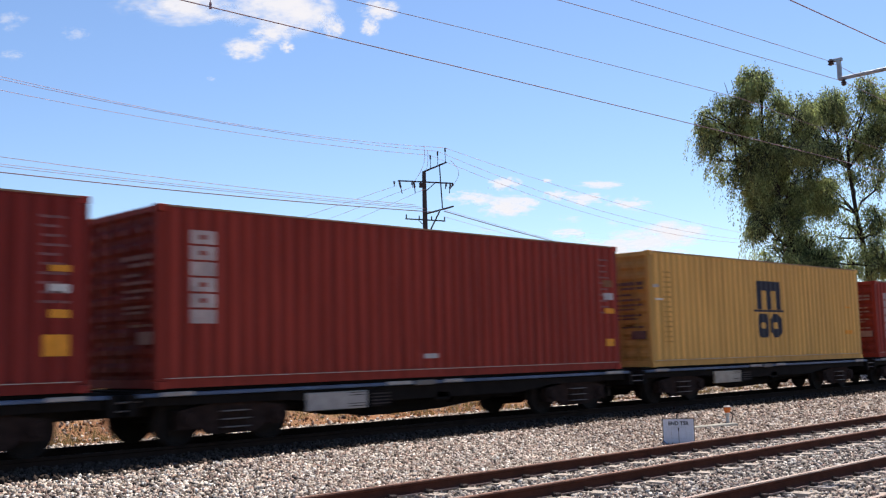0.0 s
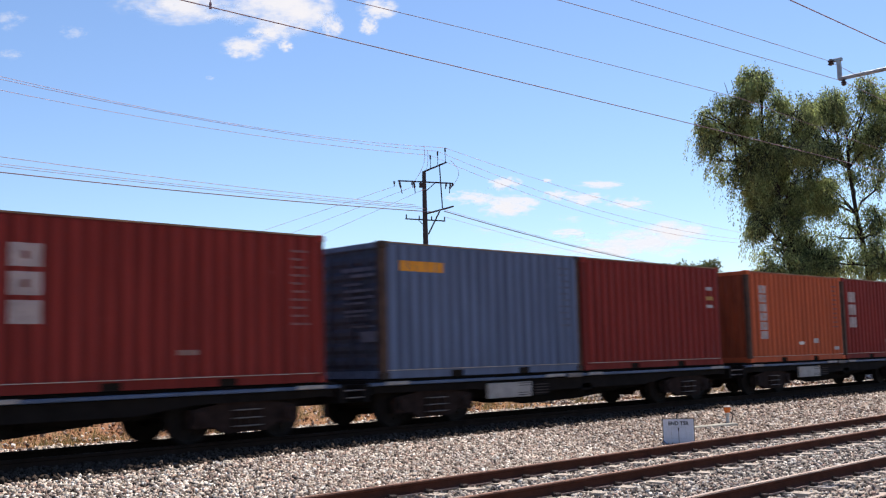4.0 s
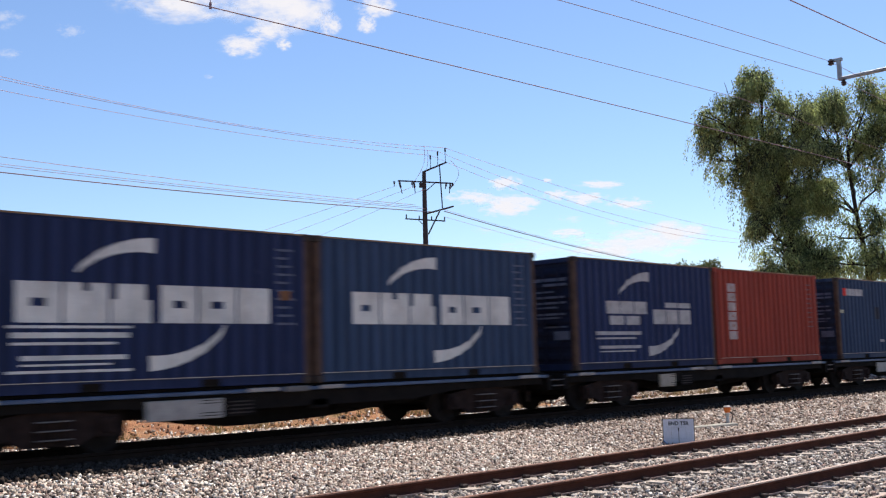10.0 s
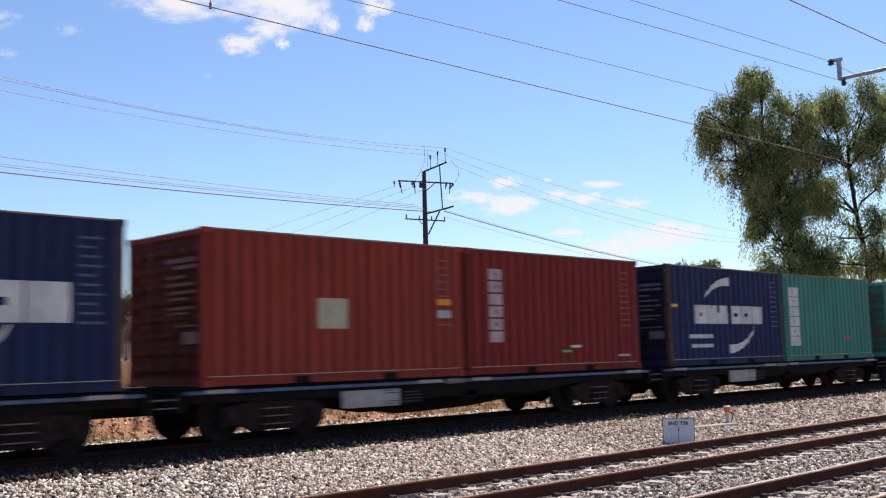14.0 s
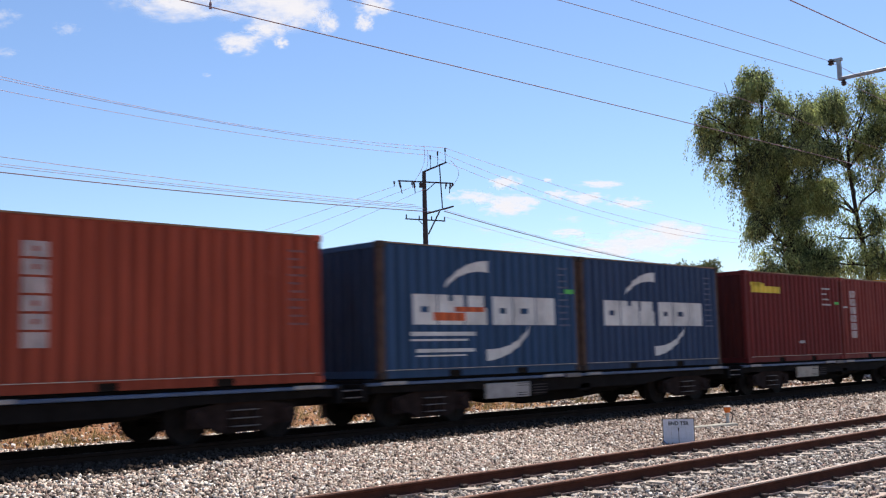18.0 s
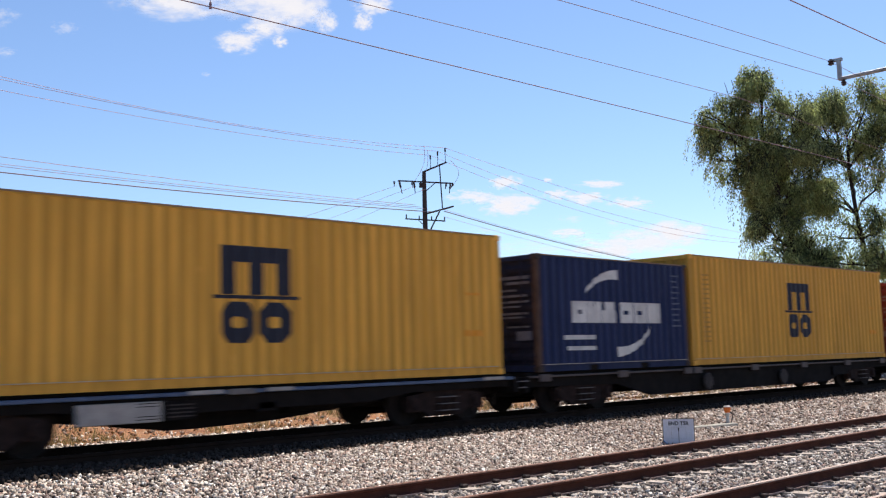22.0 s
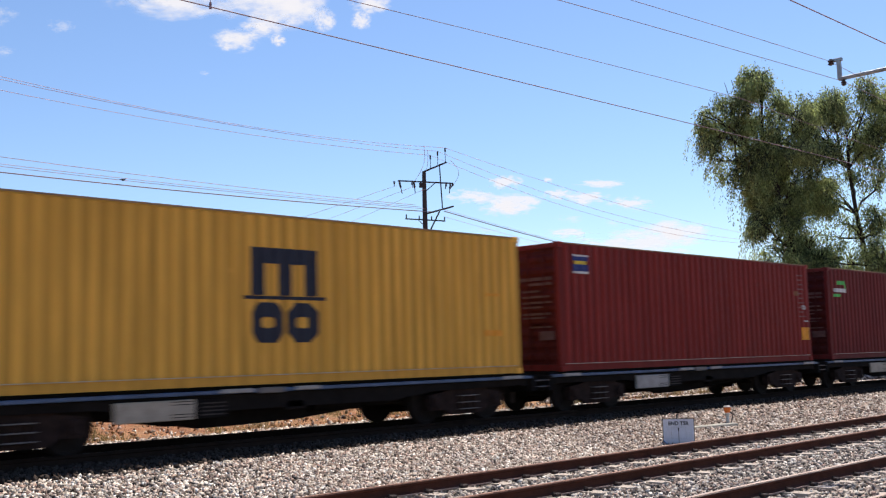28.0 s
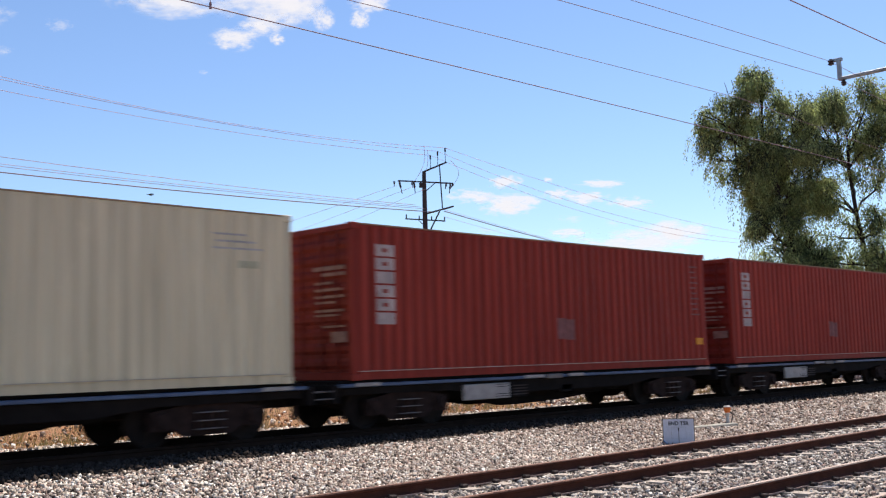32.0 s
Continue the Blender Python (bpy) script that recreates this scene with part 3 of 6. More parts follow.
def bogie_meshes():
    """Bogie in its own space: origin on the rail plane at its centre."""
    side = []
    for y in (-0.98, 0.98):
        o = [(-1.06, 0.34), (-1.02, 0.56), (-0.72, 0.60), (-0.42, 0.66), (0.42, 0.66), (0.72, 0.60), (1.02, 0.56), (1.06, 0.34), (0.70, 0.30), (0.44, 0.16), (-0.44, 0.16), (-0.70, 0.30)]
        bm = prism([(x, z) for x, z in o], y - 0.07, y + 0.07)
        sgn = -1 if y < 0 else 1
        for x in (-0.875, 0.875):
            rod(bm, (x, y + sgn * 0.06, WR), (x, y + sgn * 0.13, WR), 0.13, 0.11, n=12)
            box(bm, x - 0.17, x + 0.17, y - 0.09, y + 0.09, WR - 0.16, WR + 0.13)
        side.append(("side_frame", mesh_of(bm, "side_frame"), M_BOGIE))
        coil = bmesh.new()
        for x in (-0.2, 0.0, 0.2):
            rod(coil, (x, y + sgn * 0.08, 0.22), (x, y + sgn * 0.08, 0.52), 0.05, n=8)
        side.append(("spring_nest", mesh_of(coil, "spring_nest"), M_BOGIE))
        ya, yb = sorted((y + sgn * 0.06, y + sgn * 0.17))
        # three thin pale strips added for the highlights on the springs
        for z in (0.25, 0.38, 0.51):
            side.append(("spring_plate", mesh_of(boxes((-0.26, 0.26, ya, yb, z, z + 0.016)), "spring_plate"), M_SPRING))
    bol = boxes((-0.2, 0.2, -1.0, 1.0, 0.42, 0.62), (-0.5, -0.42, -0.8, 0.8, 0.3, 0.4), (0.42, 0.5, -0.8, 0.8, 0.3, 0.4))
    side.append(("bolster", mesh_of(bol, "bolster"), M_BOGIE))
    wh = lathe([(0.10, -0.98), (0.10, -0.80), (0.16, -0.79), (0.36, -0.775), (0.365, -0.79), (WR, -0.785), (WR + 0.004, -0.70), (WR + 0.028, -0.685), (WR + 0.02, -0.655), (0.36, -0.655), (0.17, -0.67), (0.11, -0.62), (0.085, -0.60), (0.085, 0.60), (0.11, 0.62), (0.17, 0.67), (0.36, 0.655), (WR + 0.02, 0.655), (WR + 0.028, 0.685), (WR + 0.004, 0.70), (WR, 0.785), (0.365, 0.79), (0.36, 0.775), (0.16, 0.79), (0.10, 0.80), (0.10, 0.98)], n=28)
    for y in (-0.78, 0.78):
        for k in range(3):
            a = 2 * math.pi * k / 3
            box(wh, 0.25 * math.cos(a) - 0.03, 0.25 * math.cos(a) + 0.03, y - 0.02, y + 0.02, 0.25 * math.sin(a) - 0.03, 0.25 * math.sin(a) + 0.03)
    return side, mesh_of(wh, "wheelset")


BOGIE, WHEELSET = bogie_meshes()


def add_bogie(wagon, x):
    body = put("bogie", BOGIE[-1][1], BOGIE[-1][2], wagon, "rusty cast three-piece bogie", pose(x, 0, RAIL - DECK))
    for n, me, mt in BOGIE[:-1]:
        put(n, me, mt, body)
    for axle, dx in enumerate((-0.875, 0.875)):
        w = put("wheelset", WHEELSET, M_WHEEL, body, "steel wheelset", pose(dx, 0, WR))
        WHEELS.append((w, axle))


WAGON_MESH = {}


def wagon_parts_a():
    """Short flat: two bogies, shallow side sills with a painted top flange, fish-belly centre sill."""
    if "a" in WAGON_MESH:
        return WAGON_MESH["a"]
    z = lambda v: v - DECK
    out = []
    for s in (-1, 1):
        y0, y1 = sorted((s * 1.10, s * 1.215))
        out.append(("side_sill", boxes((-0.30, 12.5, y0, y1, z(1.352), z(1.414)), bev=0.01), M_SILL, "blue-painted side sill"))
        y0, y1 = sorted((s * 1.02, s * 1.12))
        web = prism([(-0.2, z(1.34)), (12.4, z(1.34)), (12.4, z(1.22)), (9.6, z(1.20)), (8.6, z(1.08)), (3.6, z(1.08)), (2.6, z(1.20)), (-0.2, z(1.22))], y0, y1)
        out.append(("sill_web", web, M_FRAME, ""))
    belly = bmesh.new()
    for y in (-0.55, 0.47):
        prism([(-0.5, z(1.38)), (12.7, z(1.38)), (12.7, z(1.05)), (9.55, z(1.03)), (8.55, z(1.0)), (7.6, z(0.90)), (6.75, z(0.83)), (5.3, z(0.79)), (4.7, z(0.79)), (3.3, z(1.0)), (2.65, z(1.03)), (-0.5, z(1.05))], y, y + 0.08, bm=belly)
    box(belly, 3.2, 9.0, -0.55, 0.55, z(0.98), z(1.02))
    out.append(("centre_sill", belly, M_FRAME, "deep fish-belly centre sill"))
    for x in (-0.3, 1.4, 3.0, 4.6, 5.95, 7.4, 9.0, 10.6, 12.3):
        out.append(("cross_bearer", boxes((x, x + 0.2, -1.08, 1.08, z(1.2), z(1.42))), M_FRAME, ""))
    # added plate: keeps daylight from showing through the slit under the load
    out.append(("deck_plate", boxes((-0.3, 12.5, -1.09, 1.09, z(1.425), z(1.464))), M_FRAME, "dark plate added to close the gap under the load"))
    for x0, x1 in ((0.05, 0.62), (4.72, 5.34), (6.22, 6.74), (11.55, 12.15)):
        out.append(("lock_plate", boxes((x0, x1, -1.262, -1.212, z(1.362), z(1.428)), bev=0.008), M_BOX, "pale container lock plate"))
    out.append(("lock_pedestal", boxes((5.46, 5.98, -1.255, -1.205, z(1.335), z(1.43)), bev=0.01), M_SPRING, "dusty steel lock pedestal"))
    out.append(("equipment_panel", boxes((2.9, 4.28, -1.19, -1.125, z(0.98), z(1.295)), bev=0.012), "panel", "pale sheet-metal equipment panel"))
    for h in (1.02, 1.065, 1.215, 1.26):
        out.append(("panel_slot", boxes((3.86, 4.22, -1.194, -1.188, z(h), z(h + 0.012))), M_FRAME, "dark vent slot"))
    out.append(("valve_grille", boxes((4.36, 4.90, -1.15, -0.85, z(0.98), z(1.28)), bev=0.015), M_FRAME, "dark louvred valve box"))
    for h in (1.03, 1.09, 1.15, 1.21):
        out.append(("louvre", boxes((4.40, 4.86, -1.165, -1.14, z(h), z(h + 0.022))), M_BRAKE, "dusty louvre"))
    for r in ((6.1, 6.5, -1.12, -1.06, z(1.02), z(1.2)),):
        out.append(("valve_box", boxes(r, bev=0.02), M_FRAME, ""))
    cyl = rods(((7.0, -0.62, z(1.10)), (8.1, -0.62, z(1.10)), 0.16), ((8.1, -0.62, z(1.10)), (9.2, -0.5, z(1.08)), 0.025), n=14)
    out.append(("air_reservoir", cyl, M_FRAME, "black air reservoir"))
    for x in (-0.45, 12.52):
        out.append(("headstock", boxes((x, x + 0.13, -1.2, 1.2, z(1.08), z(1.40)), bev=0.01), M_FRAME, ""))
    for x, e in ((-0.72, -0.62), (12.62, 12.86)):
        out.append(("coupler", boxes((x, x + 0.32, -0.11, 0.11, z(1.02), z(1.28)), bev=0.03), M_BOGIE, "rusty knuckle coupler"))
        out.append(("uncoupling_lever", rods(((x + 0.05, -1.17, z(1.30)), (x + 0.40, -1.17, z(1.30)), 0.016), ((x + 0.16, -1.17, z(1.30)), (x + 0.16, -0.2, z(1.24)), 0.014), ((x + 0.10, -1.16, z(1.17)), (x + 0.34, -1.16, z(1.17)), 0.014), n=6), M_SPRING, "dusty uncoupling lever"))
        out.append(("brake_hose", rods(((e, -0.3, z(1.1)), (e, -0.3, z(0.80)), 0.025), n=6), M_CAST, "hanging brake hose"))
    WAGON_MESH["a"] = [(n, mesh_of(b, n), m_, l) for n, b, m_, l in out]
    return WAGON_MESH["a"]


def wagon_parts_b():
    """Long flat: deep straight sills with bare brown flange and lock pedestals."""
    if "b" in WAGON_MESH:
        return WAGON_MESH["b"]
    z = lambda v: v - DECK
    E_ = 18.75
    out = []
    for s in (-1, 1):
        y0, y1 = sorted((s * 1.06, s * 1.19))
        out.append(("side_sill", boxes((-0.25, E_, y0, y1, z(1.355), z(1.40)), bev=0.01), M_SILLB, "brown steel side sill"))
        y0, y1 = sorted((s * 1.03, s * 1.09))
        web = prism([(-0.2, z(1.36)), (E_ - 0.05, z(1.36)), (E_ - 0.05, z(1.16)), (15.6, z(1.12)), (14.2, z(0.80)), (4.4, z(0.80)), (3.0, z(1.12)), (-0.2, z(1.16))], y0, y1)
        out.append(("sill_web", web, M_FRAME, ""))
    out.append(("centre_sill", boxes((-0.4, E_ + 0.15, -0.3, 0.3, z(0.95), z(1.38))), M_FRAME, ""))
    # added here too, to block light between sills and load
    out.append(("deck_plate", boxes((-0.25, E_, -1.05, 1.05, z(1.385), z(1.464))), M_FRAME, "dark plate added to close the gap under the load"))
    for x in (0.0, 2.9, 5.75, 6.2, 9.2, 12.2, 15.2, 17.9):
        out.append(("lock_pedestal", boxes((x, x + 0.38, -1.235, -1.18, z(1.27), z(1.43)), bev=0.012), M_SILLB, "brown container lock pedestal"))
    for x in (6.9, 11.05):
        out.append(("brake_wheel", lathe([(0.05, -1.24), (0.20, -1.235), (0.22, -1.20), (0.20, -1.17), (0.05, -1.16)], n=16), M_BRAKE, "round dusty brake wheel"))
        for v in out[-1][1].verts:
            v.co.x += x
            v.co.z += z(1.05)
    out.append(("equipment_panel", boxes((14.4, 15.5, -1.17, -1.10, z(0.98), z(1.26)), bev=0.012), M_FRAME, "grimy equipment panel"))
    for x in (-0.4, E_):
        out.append(("headstock", boxes((x, x + 0.13, -1.15, 1.15, z(1.05), z(1.38)), bev=0.01), M_FRAME, ""))
    for x in (-0.62, E_ + 0.1):
        out.append(("coupler", boxes((x, x + 0.25, -0.11, 0.11, z(1.02), z(1.28)), bev=0.03), M_BOGIE, "rusty knuckle coupler"))
    WAGON_MESH["b"] = [(n, mesh_of(b, n), m_, l) for n, b, m_, l in out]
    return WAGON_MESH["b"]


def wagon(s, kind_, panel, narrow=False):
    lab = "short black container flat wagon with blue side sill" if kind_ == "a" else "long brown-black container flat wagon with deep straight sill"
    ob = thing("container_wagon", pose(s, TRACK_Y, DECK), lab, "freight wagon", "wagons of the train")
    for n, me, mt, l in (wagon_parts_a() if kind_ == "a" else wagon_parts_b()):
        slim = Matrix.Translation((2.0, 0, 0)) @ Matrix.Diagonal((0.48, 1, 1, 1)) if narrow and "panel" in n else None
        put(n, me, panel if isinstance(mt, str) else mt, ob, l, slim)
    for x in ((1.49, 10.62) if kind_ == "a" else (1.75, 16.75)):
        add_bogie(ob, x)
    TRAIN.append((ob, s, TRACK_Y, DECK))


# wagon kind, loads as (colour, marks, doors lead, label)
D_ = "steel container"
RD = "oxide-red 20-foot " + D_
MR = "maroon 20-foot " + D_
NV = "navy 20-foot " + D_ + " with white lettering"
YL = "mustard-yellow 40-foot " + D_ + " with dark blue emblem"
PITCH = 13.535
PLACES = [-4.97] + [8.33 + PITCH * (k - 1) for k in range(1, 22)] + [292.37, 311.90, 331.61] + [351.34 + PITCH * k for k in range(7)]
FLEET = [
    ("a", [("maroon", "end_plates", 0, "dark red 40-foot " + D_ + " with orange plates")]),
    ("a", [("red", "tower40", 1, "dull red 40-foot " + D_ + " with white vertical lettering")]),
    ("a", [("tan yellow", "m_dark", 1, "faded tan-yellow 40-foot " + D_ + " with dark blue emblem")]),
    ("a", [("red", "tower", 1, RD + " with white vertical lettering"), ("mid blue", "small_bar", 0, "weathered blue 20-foot " + D_ + " with small orange lettering")]),
    ("a", [("maroon", "gold_bar", 0, MR + " with yellow lettering"), ("maroon", "tower_low", 0, MR + " with white vertical lettering")]),
    ("a", [("grey blue", "small_bar", 1, "grey-blue 20-foot " + D_ + " with small orange lettering"), ("maroon", "codes", 0, "plain dull red 20-foot " + D_)]),
    ("a", [("orange", "tower", 0, "burnt-orange 20-foot " + D_ + " with white vertical lettering"), ("maroon", "tower_low", 0, MR + " with white vertical lettering")]),
    ("a", [("maroon", "tower_low", 1, MR + " with scuffed sides and white vertical lettering"), ("red", "codes", 0, "plain oxide-red 20-foot " + D_)]),
    ("a", [("bright blue", "bird_block", 0, "bright blue 20-foot " + D_ + " with white blocks and red wing emblem"), ("red", "gold_bar", 0, RD + " with yellow lettering")]),
    ("a", [("navy", "ship_small", 0, NV), ("faded navy", "ship_text", 0, "chalky faded " + NV)]),
    ("a", [("navy", "ship_text_bars", 0, NV), ("blue", "ship_text", 0, "patchy repainted " + NV)]),
    ("a", [("navy", "ship_text_worn", 1, "navy 20-foot " + D_ + " with half-worn white lettering"), ("rust red", "tower", 0, "rust-red 20-foot " + D_ + " with white vertical lettering")]),
    ("a", [("blue", "white_bar", 1, "weathered blue 20-foot " + D_ + " with dark repair patch"), ("rust red", "codes", 0, "plain rust-red 20-foot " + D_)]),
    ("a", [("navy", "ship_text_bars", 1, NV), ("navy", "ship_text", 0, NV)]),
    ("a", [("rust red", "pale_patch", 1, "rust-red 20-foot " + D_ + " with pale patch"), ("maroon", "tower", 0, "dull dark red 20-foot " + D_ + " with white vertical lettering")]),
    ("a", [("navy", "ship_small", 1, NV), ("green", "tower_slab", 0, "jade-green 20-foot " + D_ + " with white vertical lettering")]),
    ("a", [("pale green", "tower_slab", 1, "pale weathered green 20-foot " + D_ + " with white vertical lettering"), ("red", "tower_logo", 0, RD + " with white vertical lettering and logo plate")]),
    ("a", [("navy", "small_bar", 1, "dark navy 20-foot " + D_ + " with small orange lettering"), ("rust orange", "tower", 0, RD + " with white vertical lettering")]),
    ("a", [("mid blue", "ship_text_bars", 0, "weathered blue 20-foot " + D_ + " with stained white lettering"), ("blue", "ship_text", 0, NV)]),
    ("a", [("dark maroon", "gold_bar", 0, "dark maroon 20-foot " + D_ + " with yellow lettering"), ("washed maroon", "tower", 0, "rain-streaked " + MR + " with white vertical lettering")]),
    ("a", [("yellow", "m_dark", 0, YL)]),
    ("a", [("yellow", "m_dark", 0, YL)]),
    ("b", [("navy", "ship_small", 1, NV), ("yellow", "m_dark", 0, YL)]),
    ("b", [("light red", "tower", 1, "rust-red 20-foot " + D_ + " with white vertical lettering"), ("maroon", "m_gold", 0, "dark red 40-foot " + D_ + " with gold emblem")]),
    ("b", [("blue", "ship_text_bars", 1, "slate-blue 20-foot " + D_ + " with white lettering"), ("yellow", "m_dark", 0, YL)]),
    ("a", [("yellow", "m_dark", 0, YL)]),
    ("a", [("maroon", "flag", 1, "dark red 40-foot " + D_ + " with small blue and yellow emblem")]),
    ("a", [("dark maroon", "leaf", 1, "dark maroon 40-foot " + D_ + " with small green emblem")]),
    ("a", [("cream", "red_text", 0, "cream-white 40-foot " + D_ + " with red lettering")]),
    ("a", [("red", "tower40_patch", 1, "dull red 40-foot " + D_ + " with white vertical lettering")]),
    ("a", [("red", "tower40_patch", 1, "dull red 40-foot " + D_ + " with white vertical lettering")]),
    ("a", [("red", "tower40", 1, "dull red 40-foot " + D_ + " with white vertical lettering")]),
]
# small stickers, patches and stains on single boxes: (wagon, load)
EXTRAS = {
    (1, 0): [("sticker", 11.62, 11.95, 1.92, 2.08, M_GOLDDIM), ("sticker", 11.62, 11.95, 1.62, 1.78, M_GREYWHITE), ("sticker", 11.64, 11.98, 1.30, 1.42, M_ORANGE)],
    (6, 1): [("sticker", 5.35, 5.72, 2.02, 2.14, M_GREYWHITE), ("sticker", 5.38, 5.72, 1.70, 1.84, M_ORANGE)],
    (27, 0): [("sticker", 11.68, 11.95, 1.92, 2.04, M_GOLD), ("sticker", 11.62, 11.95, 1.36, 1.42, M_GREYWHITE)],
    (28, 0): [("sticker", 11.1, 11.5, 1.94, 2.06, M_PALE)],
    (9, 0): [("sticker", 5.35, 5.78, 1.22, 1.68, M_CYAN), ("sticker", 4.35, 4.75, 0.50, 0.55, M_RED)],
    (9, 1): [("patch", 2.66, 3.15, 1.95, 2.45, PAINT["navy"]), ("patch", 3.2, 3.62, 1.80, 2.42, PAINT["navy"]), ("plate", 2.9, 3.3, 0.72, 0.83, M_GREYWHITE), ("sticker", 5.45, 5.85, 1.38, 1.50, M_ORANGE)],
    (10, 0): [("slogan", 0.75, 2.65, 0.94, 0.98, M_WHITE), ("slogan", 0.75, 2.65, 0.30, 0.34, M_WHITE), ("sticker", 5.4, 5.6, 1.42, 1.58, M_GOLDDIM)],
    (12, 0): [("sticker", 0.17, 0.42, 1.46, 1.56, M_PALE), ("sticker", 5.4, 5.75, 1.5, 1.6, M_YEL), ("sticker", 5.4, 5.75, 1.28, 1.36, M_GREYWHITE)],
    (12, 1): [("sticker", 0.2, 0.6, 1.80, 1.84, M_GREYWHITE), ("patch", 0.3, 0.8, 0.28, 0.62, M_FAINT), ("plate", 5.0, 5.4, 0.30, 0.35, M_GREYWHITE)],
    (13, 0): [("sticker", 0.2, 0.5, 1.95, 2.02, M_GREYWHITE), ("plate", 2.35, 2.65, 0.72, 0.82, M_GREYWHITE)],
    (13, 1): [("slogan", 0.3, 1.9, 2.20, 2.29, M_GREYWHITE), ("slogan", 0.3, 1.1, 2.02, 2.10, M_GREYWHITE), ("plate", 2.4, 2.65, 0.72, 0.82, M_GREYWHITE)],
    (14, 0): [("sticker", 5.3, 5.7, 1.40, 1.52, M_ORANGE), ("sticker", 5.3, 5.7, 1.15, 1.30, M_GREYWHITE)],
    (14, 1): [("sticker", 3.35, 3.75, 0.52, 0.58, M_WHITE), ("sticker", 3.05, 3.35, 0.42, 0.47, M_GREEN), ("plate", 5.2, 5.6, 0.30, 0.35, M_GREYWHITE)],
    (15, 0): [("sticker", 0.17, 0.40, 1.50, 1.58, M_YEL)],
    (16, 0): [("sticker", 5.0, 5.3, 1.40, 1.50, M_ORANGE), ("patch", 1.2, 2.2, 0.72, 0.78, M_CAST)],
    (16, 1): [("sticker", 0.2, 0.6, 1.98, 2.03, M_WHITE), ("sticker", 5.42, 5.70, 1.34, 1.48, M_ORANGE), ("sticker", 5.42, 5.72, 1.08, 1.22, M_TOWER)],
    (17, 0): [("plate", 4.6, 4.9, 0.42, 0.70, M_GREYWHITE), ("sticker", 0.3, 0.7, 1.30, 1.33, M_ORANGE)],
    (18, 0): [("stain", 1.4, 2.3, 1.10, 1.26, PAINT["orange"]), ("stain", 2.0, 2.9, 1.28, 1.38, PAINT["orange"]), ("sticker", 5.55, 5.85, 1.72, 1.82, M_GREEN)],
    (19, 0): [("sticker", 5.6, 5.95, 1.72, 1.80, M_GREEN)],
    (19, 1): [("sticker", 0.17, 0.5, 1.62, 1.67, M_GREYWHITE), ("sticker", 5.5, 5.8, 1.98, 2.08, M_GREEN), ("sticker", 5.45, 5.75, 1.2, 1.36, M_GREYWHITE)],
    (7, 0): [("sticker", 0.17, 0.4, 1.75, 1.85, M_YEL)],
    (6, 0): [("plate", 3.0, 3.3, 0.48, 0.57, M_WHITE), ("plate", 3.9, 4.2, 0.52, 0.66, M_GREYWHITE), ("plate", 5.3, 5.6, 0.3, 0.4, M_GREYWHITE)],
    (3, 0): [("sticker", 5.4, 5.65, 1.62, 1.74, M_ORANGE), ("sticker", 5.4, 5.65, 1.40, 1.54, M_GREYWHITE)],
    (8, 0): [("sticker", 5.45, 5.8, 1.62, 1.72, M_GREEN), ("sticker", 5.3, 5.7, 1.46, 1.56, M_RED), ("plate", 2.6, 2.95, 0.55, 0.62, M_RED)],
    (8, 1): [("sticker", 5.2, 5.55, 1.38, 1.48, M_ORANGE), ("plate", 3.4, 3.8, 0.62, 0.66, M_RED)],
    (23, 0): [("sticker", 3.5, 3.9, 0.85, 0.93, M_WHITE), ("sticker", 5.3, 5.6, 1.30, 1.42, M_ORANGE), ("plate", 5.0, 5.5, 0.28, 0.34, M_GREYWHITE)],
    (2, 0): [("sticker", 0.24, 0.54, 1.66, 1.71, M_WHITE), ("sticker", 0.17, 0.40, 1.98, 2.05, M_GREYWHITE)],
}
SLACK = {6: 0.18, 16: 0.18, 19: 0.11}   # play in the couplings
for n_, (s_, (k_, loads_)) in enumerate(zip(PLACES, FLEET)):
    s_ += SLACK.get(n_, 0.0)
    wagon(s_, k_, M_BOXB if n_ in (2, 7, 8, 11, 13, 16, 17, 19, 25, 27, 28) else M_BOX, narrow=n_ == 11)
    at_ = s_ + (0.12 if n_ == 12 else 0.0)
    for i_, (col_, mk_, lead_, lab_) in enumerate(loads_):
        forty = "40-foot" in lab_
        container(at_, 12.192 if forty else 6.058, 2.896 if forty else 2.591, col_, mk_, lab_, bool(lead_), extras=EXTRAS.get((n_, i_), ()), rusty_posts=n_ in (6, 7, 12))
        at_ += 12.24 if forty else (6.142 if k_ == "a" else 6.22)
for ob_, *_ in TRAIN:
    if "cream" in ob_["label"]:
        for a_, b_ in ((0.12, 0.38), (0.44, 0.68), (0.74, 0.95)):
            part("lettering", boxes((-0.004, 0.012, a_, b_, 2.05, 2.32)), M_RED, ob_, "red block lettering")


# ---- ground, ballast and tracks ----
def profile(y):
    """Height of the ground across the line."""
    pts = [(-900, 0.0), (-6, 0.0), (2.0, -0.05), (10.8, -0.045), (11.3, 0.02), (12.3, 0.16), (13.75, 0.385), (18.2, 0.385), (18.9, 0.36), (20, 0.50), (23, 0.95), (28, 1.35), (36, 1.85), (52, 2.2), (200, 2.2), (900, 2.2), (4000, 2.2)]
    for (a, za), (b, zb) in zip(pts, pts[1:]):
        if a <= y <= b:
            return za + (zb - za) * (y - a) / (b - a)
    return 0.0


